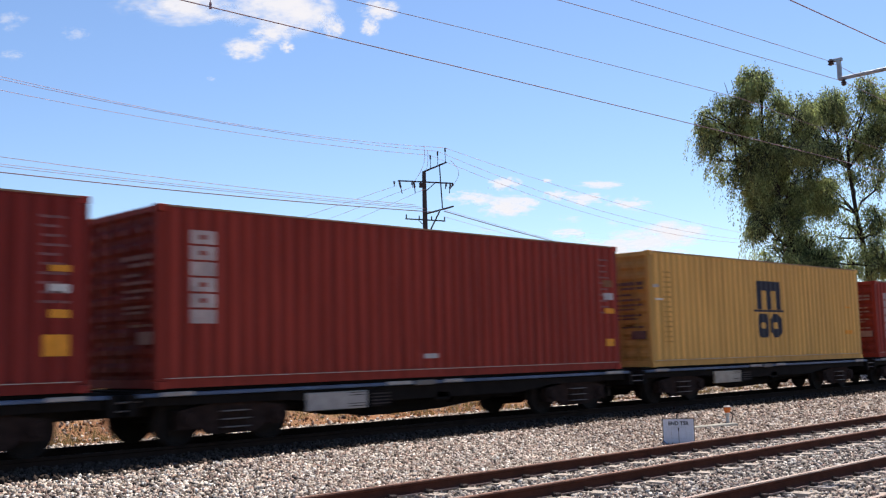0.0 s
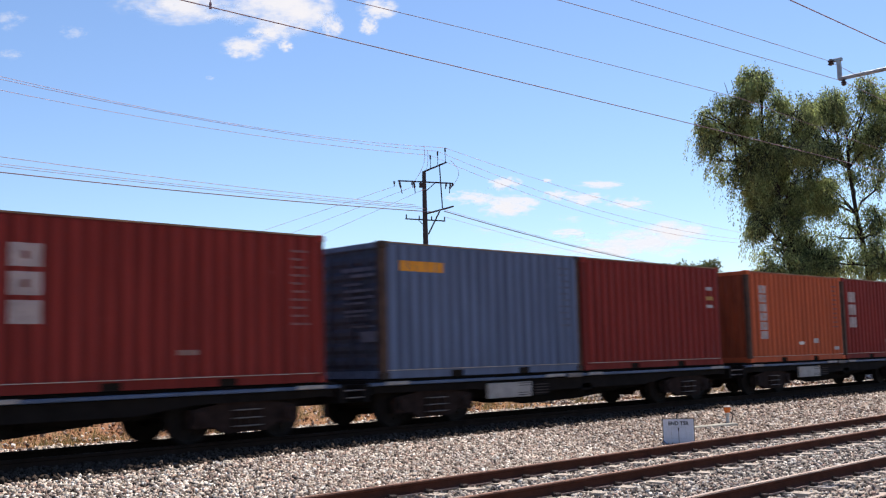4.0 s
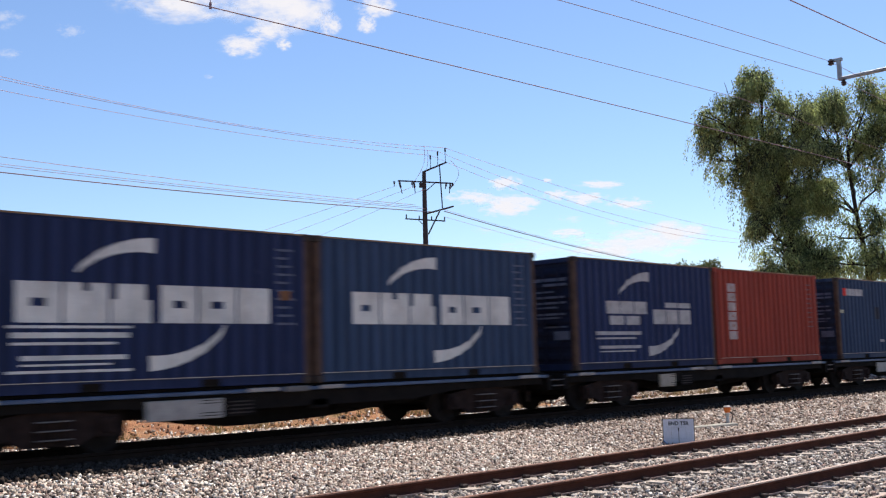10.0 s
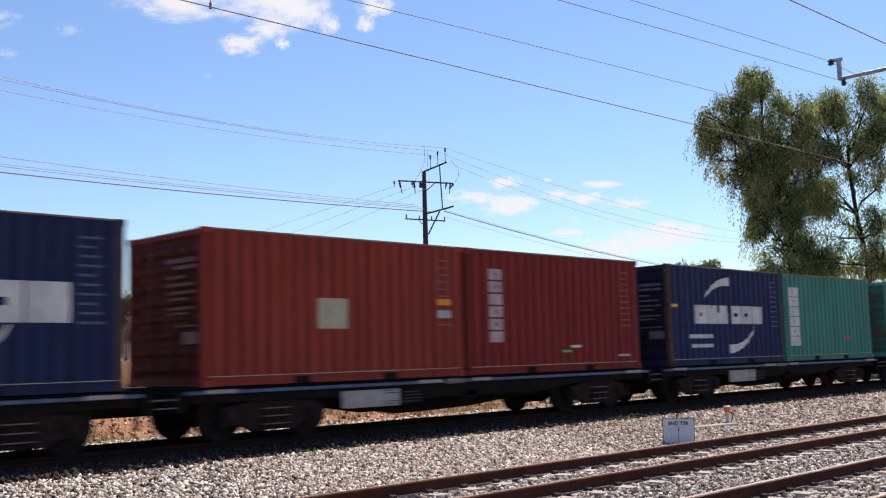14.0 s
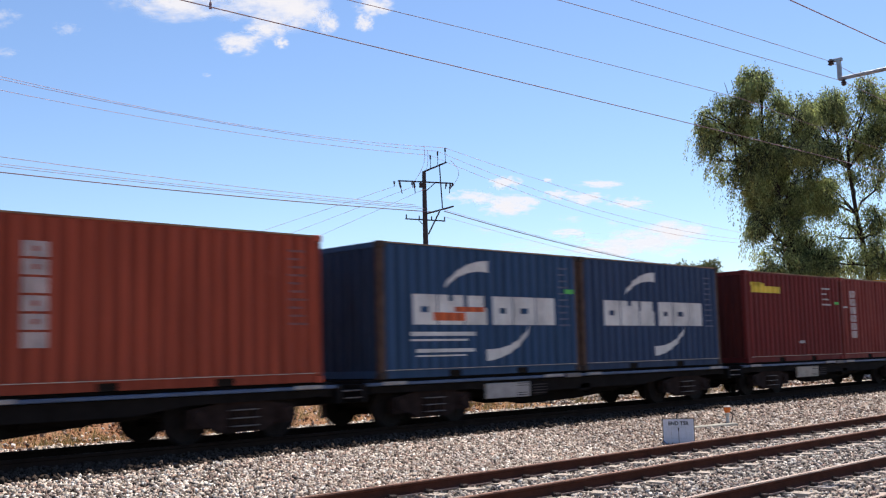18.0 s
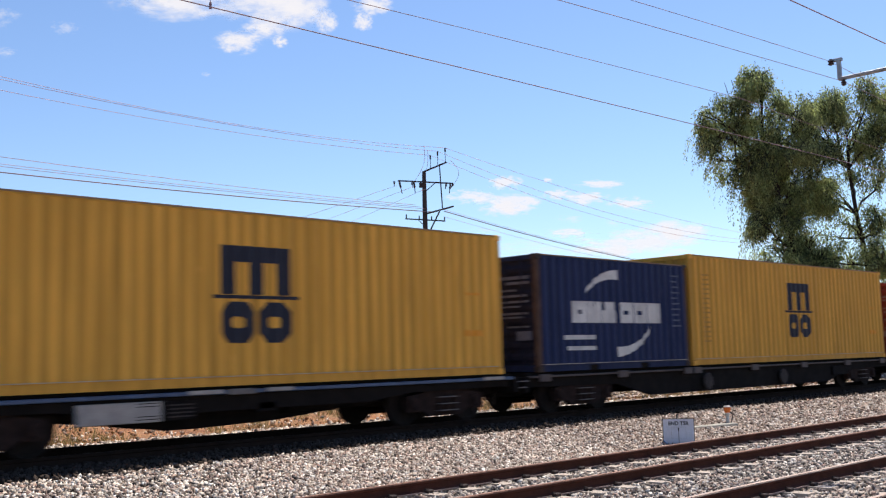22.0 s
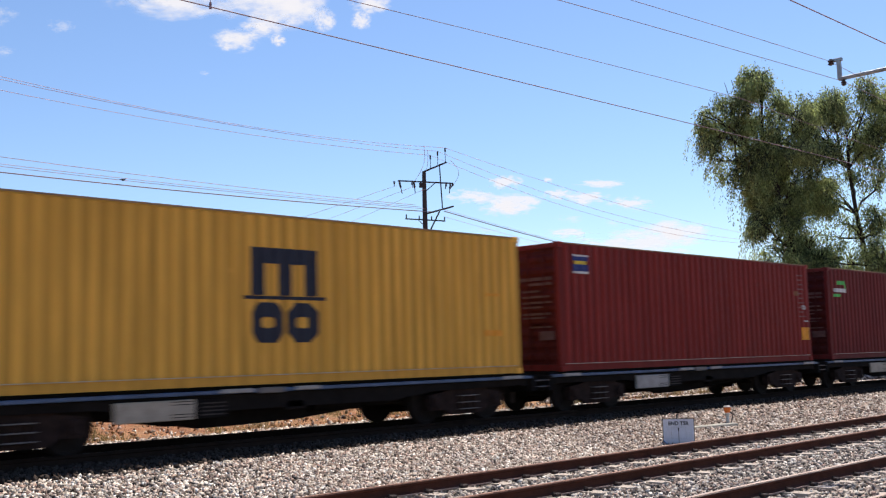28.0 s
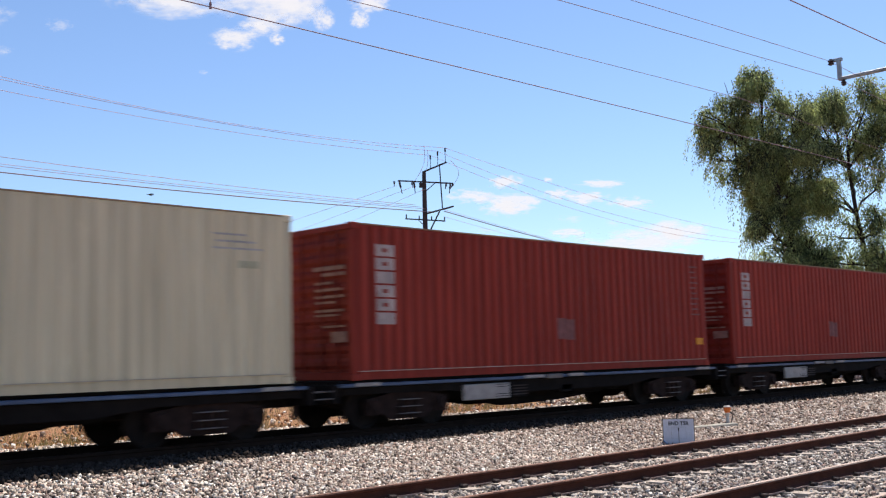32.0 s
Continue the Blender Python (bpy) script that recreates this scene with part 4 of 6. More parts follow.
def sheet(xs, ys, lift, rough, name, crop=None):
    verts, faces = [], []
    for x in xs:
        for y in ys:
            h = profile(y) + lift
            h += rough * (noise.noise(Vector((x * 0.35, y * 0.35, 1))) + 0.5 * noise.noise(Vector((x * 1.3, y * 1.3, 5))))
            verts.append((x, y, h))
    n = len(ys)
    for i in range(len(xs) - 1):
        for j in range(n - 1):
            a = i * n + j
            faces.append((a, a + n, a + n + 1, a + 1))
    me = bpy.data.meshes.new(name)
    me.from_pydata(verts, [], faces)
    for p in me.polygons:
        p.use_smooth = True
    return me


def steps(a, b, d):
    return list(np.arange(a, b, d))


# dirt and dry grass
m_dirt, nt, b_ = node_mat("red dirt with dry grass")
big = tex(nt, "noise", 0.25, detail=5)
mid = tex(nt, "noise", 1.6, detail=6)
fin = tex(nt, "noise", 14.0, detail=6)
c_ = ramp(nt, mid.outputs[0], [(0.30, (0.20, 0.075, 0.030)), (0.48, (0.44, 0.185, 0.070)), (0.70, (0.54, 0.33, 0.16))])
c_ = mixc(nt, ramp(nt, big.outputs[0], [(0.45, (0, 0, 0)), (0.62, (0.5, 0.5, 0.5))]), c_, (0.36, 0.22, 0.10))
c_ = mixc(nt, ramp(nt, fin.outputs[0], [(0.45, (0, 0, 0)), (0.7, (0.7, 0.7, 0.7))]), c_, (0.16, 0.07, 0.035))
nt.links.new(c_, b_.inputs["Base Color"])
b_.inputs["Roughness"].default_value = 0.95
bump(nt, b_, fin.outputs[0], 1.0, 0.12)

# ballast bed under the stones
m_bed, nt, b_ = node_mat("ballast bed")
vor = tex(nt, "voronoi", 17.0)
big = tex(nt, "noise", 0.8, detail=4)
c_ = ramp(nt, vor.outputs["Color"], [(0.1, (0.045, 0.036, 0.031)), (0.45, (0.18, 0.15, 0.128)), (0.75, (0.38, 0.34, 0.30)), (0.95, (0.24, 0.15, 0.12))])
# shade of the gaps painted in: darker away from each cell's middle
c_ = mixc(nt, ramp(nt, vor.outputs["Distance"], [(0.30, (0, 0, 0)), (0.62, (0.85, 0.85, 0.85))]), c_, (0.05, 0.042, 0.038))
c_ = mixc(nt, ramp(nt, big.outputs[0], [(0.4, (0, 0, 0)), (0.7, (0.3, 0.3, 0.3))]), c_, (0.27, 0.20, 0.15))
nt.links.new(c_, b_.inputs["Base Color"])
b_.inputs["Roughness"].default_value = 0.9
inv = nt.nodes.new("ShaderNodeMath")
inv.operation = "SUBTRACT"
inv.inputs[0].default_value = 1.0
nt.links.new(vor.outputs["Distance"], inv.inputs[1])
bump(nt, b_, inv.outputs[0], 1.0, 0.04)

# loose stones
def stone_mat(name, dust, grit):
    m, nt, b = node_mat(name)
    geo = nt.nodes.new("ShaderNodeNewGeometry")
    st = ramp(nt, geo.outputs["Random Per Island"], [(0.0, (0.018, 0.015, 0.013)), (0.17, (0.075, 0.057, 0.045)), (0.30, (0.30, 0.215, 0.17)), (0.42, (0.40, 0.36, 0.30)), (0.58, (0.66, 0.585, 0.49)), (0.70, (0.42, 0.255, 0.19)), (0.84, (0.80, 0.72, 0.61)), (1.0, (0.98, 0.94, 0.86))])
    fin = tex(nt, "noise", 45.0, detail=4)
    st = mixc(nt, ramp(nt, fin.outputs[0], [(0.4, (dust,) * 3), (0.75, (min(1.0, dust + 0.42),) * 3)]), st, grit)
    nt.links.new(st, b.inputs["Base Color"])
    b.inputs["Roughness"].default_value = 0.85
    bump(nt, b, fin.outputs[0], 0.4, 0.01)
    return m


m_stone = stone_mat("crushed quartzite ballast", 0.0, (0.22, 0.165, 0.13))
m_stonebrown = stone_mat("darker brown ballast", 0.34, (0.19, 0.125, 0.092))
m_stonegrey = stone_mat("grimy ballast between the rails", 0.30, (0.17, 0.15, 0.135))

xs_ = [-400, -150, -60, -25] + steps(-10, 4, 1.0) + steps(4, 46, 0.4) + steps(46, 70, 1.0) + [75, 85, 100, 130, 180, 260, 400, 700, 1500, 4000]
ys_ = [-900, -300, -100, -30, -8, 0, 2] + steps(3, 12, 1.5) + steps(12, 18.5, 0.5) + steps(18.5, 27, 0.3) + steps(27, 60, 2.0) + [65, 80, 110, 160, 300, 900, 3000]
g_ = put("ground", sheet(xs_, ys_, -0.06, 0.07, "ground"), m_dirt)
tagged(g_, "red-brown dirt and dry grass rising behind the line", "ground", kind="structure")
bx_ = [-60, -25] + steps(-10, 70, 0.5) + [75, 85, 100, 130, 180, 260, 400, 700]
by_ = steps(2.0, 13.4, 0.6) + steps(13.4, 18.95, 0.25)
bed = put("ballast_bed", sheet(bx_, by_, 0.0, 0.012, "ballast_bed"), m_bed)
tagged(bed, "grey-pink crushed stone ballast bed under the tracks", "ballast", kind="structure")


# ballast with the train's shadow put into its colour, for stones and sleepers
m_shaded = plain("ballast with painted shade", (0.055, 0.042, 0.034), 0.95, var=0.5, scale=9, gloss=0.1)
m_dirtstone = plain("red-brown dirt stones", (0.30, 0.16, 0.085), 0.95, var=0.5, scale=6, gloss=0.1)


def stones(name, count, x0, x1, y0, y1, size, seed, pw=1.0, mat_=None):
    """A layer of angular stones as one mesh."""
    rng = np.random.default_rng(seed)
    base = np.array([(-1, -1, -1), (1, -0.8, -1), (0.1, 1.1, -1), (-0.8, -0.9, 1), (0.9, -0.7, 0.9), (0.0, 0.8, 1.1)], float)
    tri = np.array([(2, 1, 0), (3, 4, 5), (0, 1, 4), (0, 4, 3), (1, 2, 5), (1, 5, 4), (2, 0, 3), (2, 3, 5)])
    px_ = x0 + (x1 - x0) * rng.random(count) ** pw
    py_ = rng.uniform(y0, y1, count)
    ph_ = np.array([profile(v) for v in py_])
    v = base[None] * 0.5 * rng.uniform(0.5, 1.15, (count, 6, 3))
    dims = size * rng.uniform(0.55, 1.45, (count, 1, 1)) * rng.uniform(0.65, 1.2, (count, 1, 3)) * np.array([1.15, 1.0, 0.8])
    v = v * dims
    a, t = rng.uniform(0, 6.283, count), rng.normal(0, 1.0, count)
    ca, sa, ct, s_t = np.cos(a)[:, None], np.sin(a)[:, None], np.cos(t)[:, None], np.sin(t)[:, None]
    x, y, z = v[..., 0], v[..., 1], v[..., 2]
    x, z = x * ct + z * s_t, -x * s_t + z * ct
    x, y = x * ca - y * sa, x * sa + y * ca
    v = np.stack([x + px_[:, None], y + py_[:, None], z + (ph_ + rng.uniform(-0.25, 0.6, count) * size)[:, None]], -1)
    f = (tri[None] + (np.arange(count) * 6)[:, None, None]).reshape(-1, 3)
    me = bpy.data.meshes.new(name)
    me.vertices.add(count * 6)
    me.vertices.foreach_set("co", v.reshape(-1))
    me.loops.add(len(f) * 3)
    me.loops.foreach_set("vertex_index", f.reshape(-1).astype(np.int32))
    me.polygons.add(len(f))
    me.polygons.foreach_set("loop_start", np.arange(0, len(f) * 3, 3, dtype=np.int32))
    me.update(calc_edges=True)
    ob = put(name, me, mat_ or m_stone)
    lab = "loose grey, white and pinkish ballast stones"
    if mat_ is m_stonegrey:
        lab = "grimy grey-brown ballast stones round the near rails"
    elif mat_ is m_stonebrown:
        lab = "darker pinkish-brown ballast stones on the shoulder"
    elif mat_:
        lab = "ballast stones darkened in colour for the shade under the train" if mat_ is m_shaded else "scattered red-brown stones on the dirt bank"
    return tagged(ob, lab, "ballast stones", kind="stuff")


stones("ballast_stones", 40000, 2.5, 16, 10.85, 13.55, 0.056, 11)
stones("ballast_stones", 34000, 9.0, 22, 10.85, 13.55, 0.058, 21, 0.9, m_stonebrown)
stones("ballast_stones", 34000, 22, 56, 10.85, 13.55, 0.078, 12, 1.3, m_stonebrown)
stones("ballast_stones", 42000, 4.0, 24, 5.0, 10.9, 0.062, 13, 1.0, m_stonegrey)
stones("ballast_stones", 13000, 24, 50, 6.5, 10.9, 0.078, 14, 1.0, m_stonegrey)
stones("ballast_stones", 10000, 5.0, 45, 17.2, 18.75, 0.080, 15, 1.2)
stones("ballast_stones", 1300, 5.0, 34, 18.7, 22.0, 0.075, 18, 1.2)
stones("ballast_stones", 9000, 24, 50, 19.2, 23.0, 0.095, 19)
# darkened layer laid where the shadow of the train falls
stones("ballast_stones", 22000, 2.5, 45, 13.45, 17.2, 0.070, 16, 1.2, m_shaded)
stones("bank_stones", 2600, 8.0, 46, 19.2, 27.0, 0.070, 17, 1.2, m_dirtstone)

M_RAIL = plain("rusted rail steel", (0.085, 0.030, 0.018), 0.9, 0.0, var=0.3, scale=3, grain=40, gloss=0.12)
# copy of the rail steel with the shade under the train in its colour
M_RAILDARK = plain("shade-dark rail steel", (0.026, 0.016, 0.012), 0.9, var=0.3, scale=3, gloss=0.1)
M_RAILTOP = plain("brown worn rail head", (0.24, 0.120, 0.080), 0.6, 0.2, var=0.25)
M_SLEEPER = plain("dusty concrete sleeper", (0.43, 0.36, 0.295), 0.9, var=0.2, scale=5)
M_FOOT = plain("sunlit-pale rail foot", (0.36, 0.25, 0.20), 0.9, var=0.35, scale=4)
M_HEADTAN = plain("tan worn rail head", (0.40, 0.29, 0.23), 0.55, 0.1, var=0.2, scale=1.5)
M_CLIP = plain("rusty rail clip", (0.036, 0.022, 0.018), 0.85, 0.0)


def rail_bm(x0, x1):
    """Flat-bottom rail, 165 mm high, along x; z = 0 at its running surface."""
    half = [(0.0, -0.165), (0.075, -0.165), (0.075, -0.153), (0.018, -0.135), (0.009, -0.115), (0.009, -0.055), (0.035, -0.040), (0.037, -0.010), (0.030, -0.001), (0.0, 0.0)]
    prof = half + [(-a, c) for a, c in half[-2:0:-1]]
    bm = bmesh.new()
    rings = [[bm.verts.new((x, a, c)) for a, c in prof] for x in (x0, 20.0, 60.0, 150.0, x1)]
    for r, q in zip(rings, rings[1:]):
        for k in range(len(prof)):
            bm.faces.new((r[k], q[k], q[(k + 1) % len(prof)], r[(k + 1) % len(prof)]))
    bm.faces.new(rings[0])
    bm.faces.new(rings[-1][::-1])
    bmesh.ops.recalc_face_normals(bm, faces=bm.faces[:])
    return bm


RAIL_ME = mesh_of(rail_bm(-40, 420), "rail")
HEAD_ME = mesh_of(boxes((-40, 420, -0.0395, 0.0395, -0.014, -0.004), (-40, 420, -0.031, 0.031, -0.005, 0.0025)), "rail_head")
FOOT_ME = mesh_of(boxes((-40, 420, -0.076, -0.05, -0.166, -0.149), (-40, 420, 0.05, 0.076, -0.166, -0.149)), "rail_foot")
sl_ = bmesh.new()
for a_, b2_, h_ in ((-1.25, -0.45, 0.0), (-0.45, 0.45, -0.03), (0.45, 1.25, 0.0)):
    box(sl_, -0.11, 0.11, a_, b2_, -0.20, h_)
SLEEPER_ME = mesh_of(sl_, "sleeper")
cl_ = boxes((-0.06, 0.06, 0.058, 0.145, -0.002, 0.044), (-0.06, 0.06, -0.145, -0.058, -0.002, 0.044), bev=0.012)
rod(cl_, (-0.05, 0.08, 0.05), (0.05, 0.11, 0.03), 0.014, n=6)
rod(cl_, (-0.05, -0.08, 0.05), (0.05, -0.11, 0.03), 0.014, n=6)
CLIP_ME = mesh_of(cl_, "rail_clip")


def track(name, yc, top, gauge, label, head, x0, count, pitch=0.68, bed_=None):
    bed_ = bed_ or M_SLEEPER
    t = thing(name, pose(0, yc, 0), label, "railway track", kind="structure")
    ys = (-(gauge / 2 + 0.035), gauge / 2 + 0.035)
    for y in ys:
        r = put("rail", RAIL_ME, M_RAILDARK if bed_ is m_shaded else M_RAIL, t, "rust-brown steel rail", pose(0, y, top))
        put("rail_head", HEAD_ME, head, r, "worn running surface")
        # pale strip: sunlight on the foot, put into its colour
        if bed_ is not m_shaded:
            put("rail_foot", FOOT_ME, M_FOOT, r, "pale rail foot with sunlight in its colour")
    rng = random.Random(5)
    for k in range(count):
        x = x0 + pitch * k
        put("sleeper", SLEEPER_ME, bed_, t, "", pose(x, rng.uniform(-0.02, 0.02), top - 0.167, 0, 0, rng.uniform(-0.6, 0.6)))
        for y in ys:
            put("rail_clip", CLIP_ME, M_CLIP, t, "", pose(x, y, top - 0.165))
    return t


track("track_1", 9.665, 0.18, 1.60, "broad-gauge track with rusty rails and concrete sleepers", M_RAILTOP, 4.0, 80)
track("track_2", 5.795, 0.18, 1.60, "broad-gauge track with worn rails and concrete sleepers", M_HEADTAN, 4.0, 60)
track("track_3", TRACK_Y, RAIL, 1.435, "standard-gauge freight track in the shade of the train", M_RAILDARK, 2.0, 70, bed_=m_shaded)

# ---- trackside ----
M_SIGN = plain("white sign enamel", (0.66, 0.67, 0.74), 0.4, var=0.06, scale=3)
M_SIGNBLUE = plain("blue sign enamel", (0.03, 0.20, 0.50), 0.4, var=0.1)
M_BLACK = plain("black paint", (0.015, 0.015, 0.017), 0.6)
M_POSTWHITE = plain("chalky white plastic", (0.55, 0.53, 0.50), 0.6)
M_CAPORANGE = plain("orange plastic cap", (0.70, 0.17, 0.03), 0.5)
M_CABLE = plain("black rubber cable", (0.02, 0.02, 0.02), 0.6)
M_SLAB = plain("pale concrete slab", (0.36, 0.34, 0.28), 0.85)


def sign():
    """Small speed-restriction board, standing in the ballast beside the rail; its face looks along -y in its own space."""
    t = thing("track_sign", pose(17.75, 11.25, -0.02, 0, 0, -58) @ Matrix.Scale(0.93, 4), "small white trackside board with dark lettering and blue corners", "sign")
    part("board", boxes((-0.315, 0.315, -0.006, 0.006, 0.06, 0.60), bev=0.003), M_SIGN, t, "white enamelled board")
    part("edge", boxes((-0.325, -0.313, -0.010, 0.010, 0.055, 0.605), (0.313, 0.325, -0.010, 0.010, 0.055, 0.605), (-0.325, 0.325, -0.010, 0.010, 0.598, 0.610)), M_BLACK, t, "dark edge strip")
    for s in (-1, 1):
        part("corner", prism([(s * 0.31, 0.062), (s * 0.31, 0.16), (s * 0.20, 0.062)], -0.010, -0.0062), M_SIGNBLUE, t, "blue corner triangle")
    part("stake", rods(((-0.02, 0.03, -0.15), (-0.02, 0.03, 0.70), 0.016)), M_BLACK, t, "dark steel stake")
    cu = bpy.data.curves.new("words", "FONT")
    cu.body, cu.size, cu.extrude, cu.align_x = "END TSR", 0.105, 0.002, "CENTER"
    cu.offset = 0.003
    tmp = bpy.data.objects.new("words", cu)
    scene.collection.objects.link(tmp)
    me = bpy.data.meshes.new_from_object(tmp.evaluated_get(bpy.context.evaluated_depsgraph_get()))
    bpy.data.objects.remove(tmp)
    put("words", me, M_BLACK, t, "dark lettering END TSR", pose(0.0, -0.0085, 0.475, 90, 0, 0))
    fr = boxes((-0.15, 0.15, -0.009, -0.0064, 0.418, 0.422), (-0.15, 0.15, -0.009, -0.0064, 0.20, 0.204), (-0.15, -0.146, -0.009, -0.0064, 0.20, 0.42), (0.146, 0.15, -0.009, -0.0064, 0.20, 0.42))
    part("panel_outline", fr, M_GREYWHITE, t, "faint square outline")
    part("bolt", rods(((0, -0.016, 0.40), (0, -0.006, 0.40), 0.018), ((0, -0.016, 0.37), (0, -0.006, 0.37), 0.014)), M_BLACK, t, "dark bolts")
    part("slot", boxes((-0.005, 0.005, -0.009, -0.0064, 0.10, 0.36)), M_BLACK, t, "")


sign()


def marker_post():
    t = thing("marker_post", pose(21.49, 12.32, 0.134), "short white marker post with orange cap and black cable", "post")
    part("post", lathe([(0.05, 0.0), (0.05, 0.05), (0.038, 0.06), (0.036, 0.26), (0.05, 0.27), (0.05, 0.29)], n=12, axis="z"), M_POSTWHITE, t, "chalky white post")
    part("cap", lathe([(0.06, 0.30), (0.085, 0.42), (0.075, 0.44)], n=12, axis="z"), M_CAPORANGE, t, "orange cap")
    part("cap_rim", lathe([(0.087, 0.42), (0.087, 0.442), (0.06, 0.455)], n=12, axis="z"), M_POSTWHITE, t, "")
    pts = [(0.06, -0.02, 0.34), (0.16, -0.03, 0.27), (0.15, -0.03, 0.16), (0.04, -0.06, 0.05), (0.25, -0.1, 0.04), (0.9, -0.2, 0.02), (2.2, -0.42, 0.01)]
    part("cable", rods(*[(a, b, 0.014) for a, b in zip(pts, pts[1:])], n=6), M_CABLE, t, "black cable")


marker_post()
sl = part("cable_slab", boxes((-0.85, 0.85, -0.14, 0.14, -0.08, 0.05), bev=0.015), M_SLAB, None, m=pose(20.59, 12.27, 0.165, 0, 0, -8))
tagged(sl, "pale concrete cable cover lying in the ballast", "concrete slab")


# ---- overhead line of the near tracks ----
M_WIRE = plain("weathered copper wire", (0.32, 0.22, 0.24), 0.75, 0.0)
M_ALU = plain("dull aluminium conductor", (0.60, 0.45, 0.53), 0.75, 0.0)
M_GALV = plain("galvanised steel tube", (0.33, 0.34, 0.35), 0.45, 0.7)
M_INSUL = plain("brown porcelain", (0.05, 0.035, 0.035), 0.3)
M_POLE = plain("dark weathered pole steel", (0.045, 0.038, 0.040), 0.8, var=0.3)


def wire(name, pts, r, mat_, label, n=5):
    """A thin round wire through the given points."""
    cu = bpy.data.curves.new(name, "CURVE")
    cu.dimensions, cu.bevel_depth, cu.bevel_resolution = "3D", r, 1
    sp = cu.splines.new("POLY")
    sp.points.add(len(pts) - 1)
    for q, p in zip(sp.points, pts):
        q.co = (*p, 1)
    cu.materials.append(mat_)
    ob = new(name, cu)
    return tagged(ob, label, "overhead wire", "overhead wires")


def bow(p0, p1, p2, x0, x1, y, n=24):
    """Points of the parabola through three (x, z), along x at a given y."""
    (a, fa), (b, fb), (c, fc) = p0, p1, p2
    out = []
    for x in np.linspace(x0, x1, n):
        z = fa * (x - b) * (x - c) / ((a - b) * (a - c)) + fb * (x - a) * (x - c) / ((b - a) * (b - c)) + fc * (x - a) * (x - b) / ((c - a) * (c - b))
        out.append((x, y, z + 1.85))
    return out


ND = "thin dark contact wire over the near track"
cw = wire("contact_wire", bow((5.83, 3.917), (12.5, 3.985), (40.0, 4.15), -12, 60, 9.65), 0.0068, M_WIRE, ND)
wire("contact_wire", bow((11.1, 3.96), (13.8, 3.985), (40, 4.1), -12, 60, 5.27), 0.0068, M_WIRE, ND)
wire("catenary_wire", bow((8.18, 4.46), (11.2, 4.57), (17.2, 4.75), -2, 18, 9.65) + bow((18, 4.77), (36, 4.45), (56, 4.77), 19, 56, 9.65), 0.0046, M_WIRE, "thin brown catenary wire over the near track")
wire("feeder_wire", bow((9.92, 4.34), (13.4, 4.51), (18.1, 4.72), -2, 18.05, 7.70) + bow((18.05, 4.72), (36, 4.35), (56, 4.72), 19, 56, 7.70), 0.0046, M_WIRE, "thin brown feeder wire beside the near track")
wire("feeder_wire", bow((11.9, 4.81), (14.9, 4.96), (17.8, 5.09), -2, 17.9, 7.86) + bow((17.9, 5.09), (36, 4.70), (56, 5.09), 19, 56, 7.86), 0.0046, M_WIRE, "thin brown feeder wire beside the near track")
part("dropper", rods(((6.2, 9.65, 5.76), (6.2, 9.65, 6.24), 0.005), ((6.2, 9.65, 5.75), (6.2, 9.65, 5.82), 0.016), n=6), M_WIRE, cw, "small clipped dropper")


def registration_arm():
    t = thing("cantilever_arm", pose(18.0, 0, 1.85), "grey steel cantilever arm carrying two wires", "cantilever")
    part("tube", rods(((0, 7.74, 4.755), (0, 2.6, 4.80), 0.035), n=10), M_GALV, t, "galvanised tube")
    part("upright", boxes((-0.035, 0.035, 7.69, 7.76, 4.74, 5.13), bev=0.01), M_GALV, t, "")
    part("bracket", boxes((-0.03, 0.03, 7.66, 7.86, 5.08, 5.14), bev=0.008), M_GALV, t, "")
    part("insulator", lathe([(0.02, 4.62), (0.05, 4.64), (0.035, 4.66), (0.055, 4.68), (0.03, 4.70), (0.02, 4.76)], n=10, axis="z"), M_INSUL, t, "dark insulator clamp", pose(0, 7.66, 0))
    part("insulator", lathe([(0.03, 5.03), (0.06, 5.05), (0.035, 5.08), (0.06, 5.10), (0.03, 5.14)], n=10, axis="z"), M_INSUL, t, "dark insulator clamp", pose(-0.02, 7.86, 0))
    part("mast", boxes((-0.1, 0.1, 2.4, 2.6, -1.86, 5.6), bev=0.01), M_GALV, t, "galvanised mast")


registration_arm()


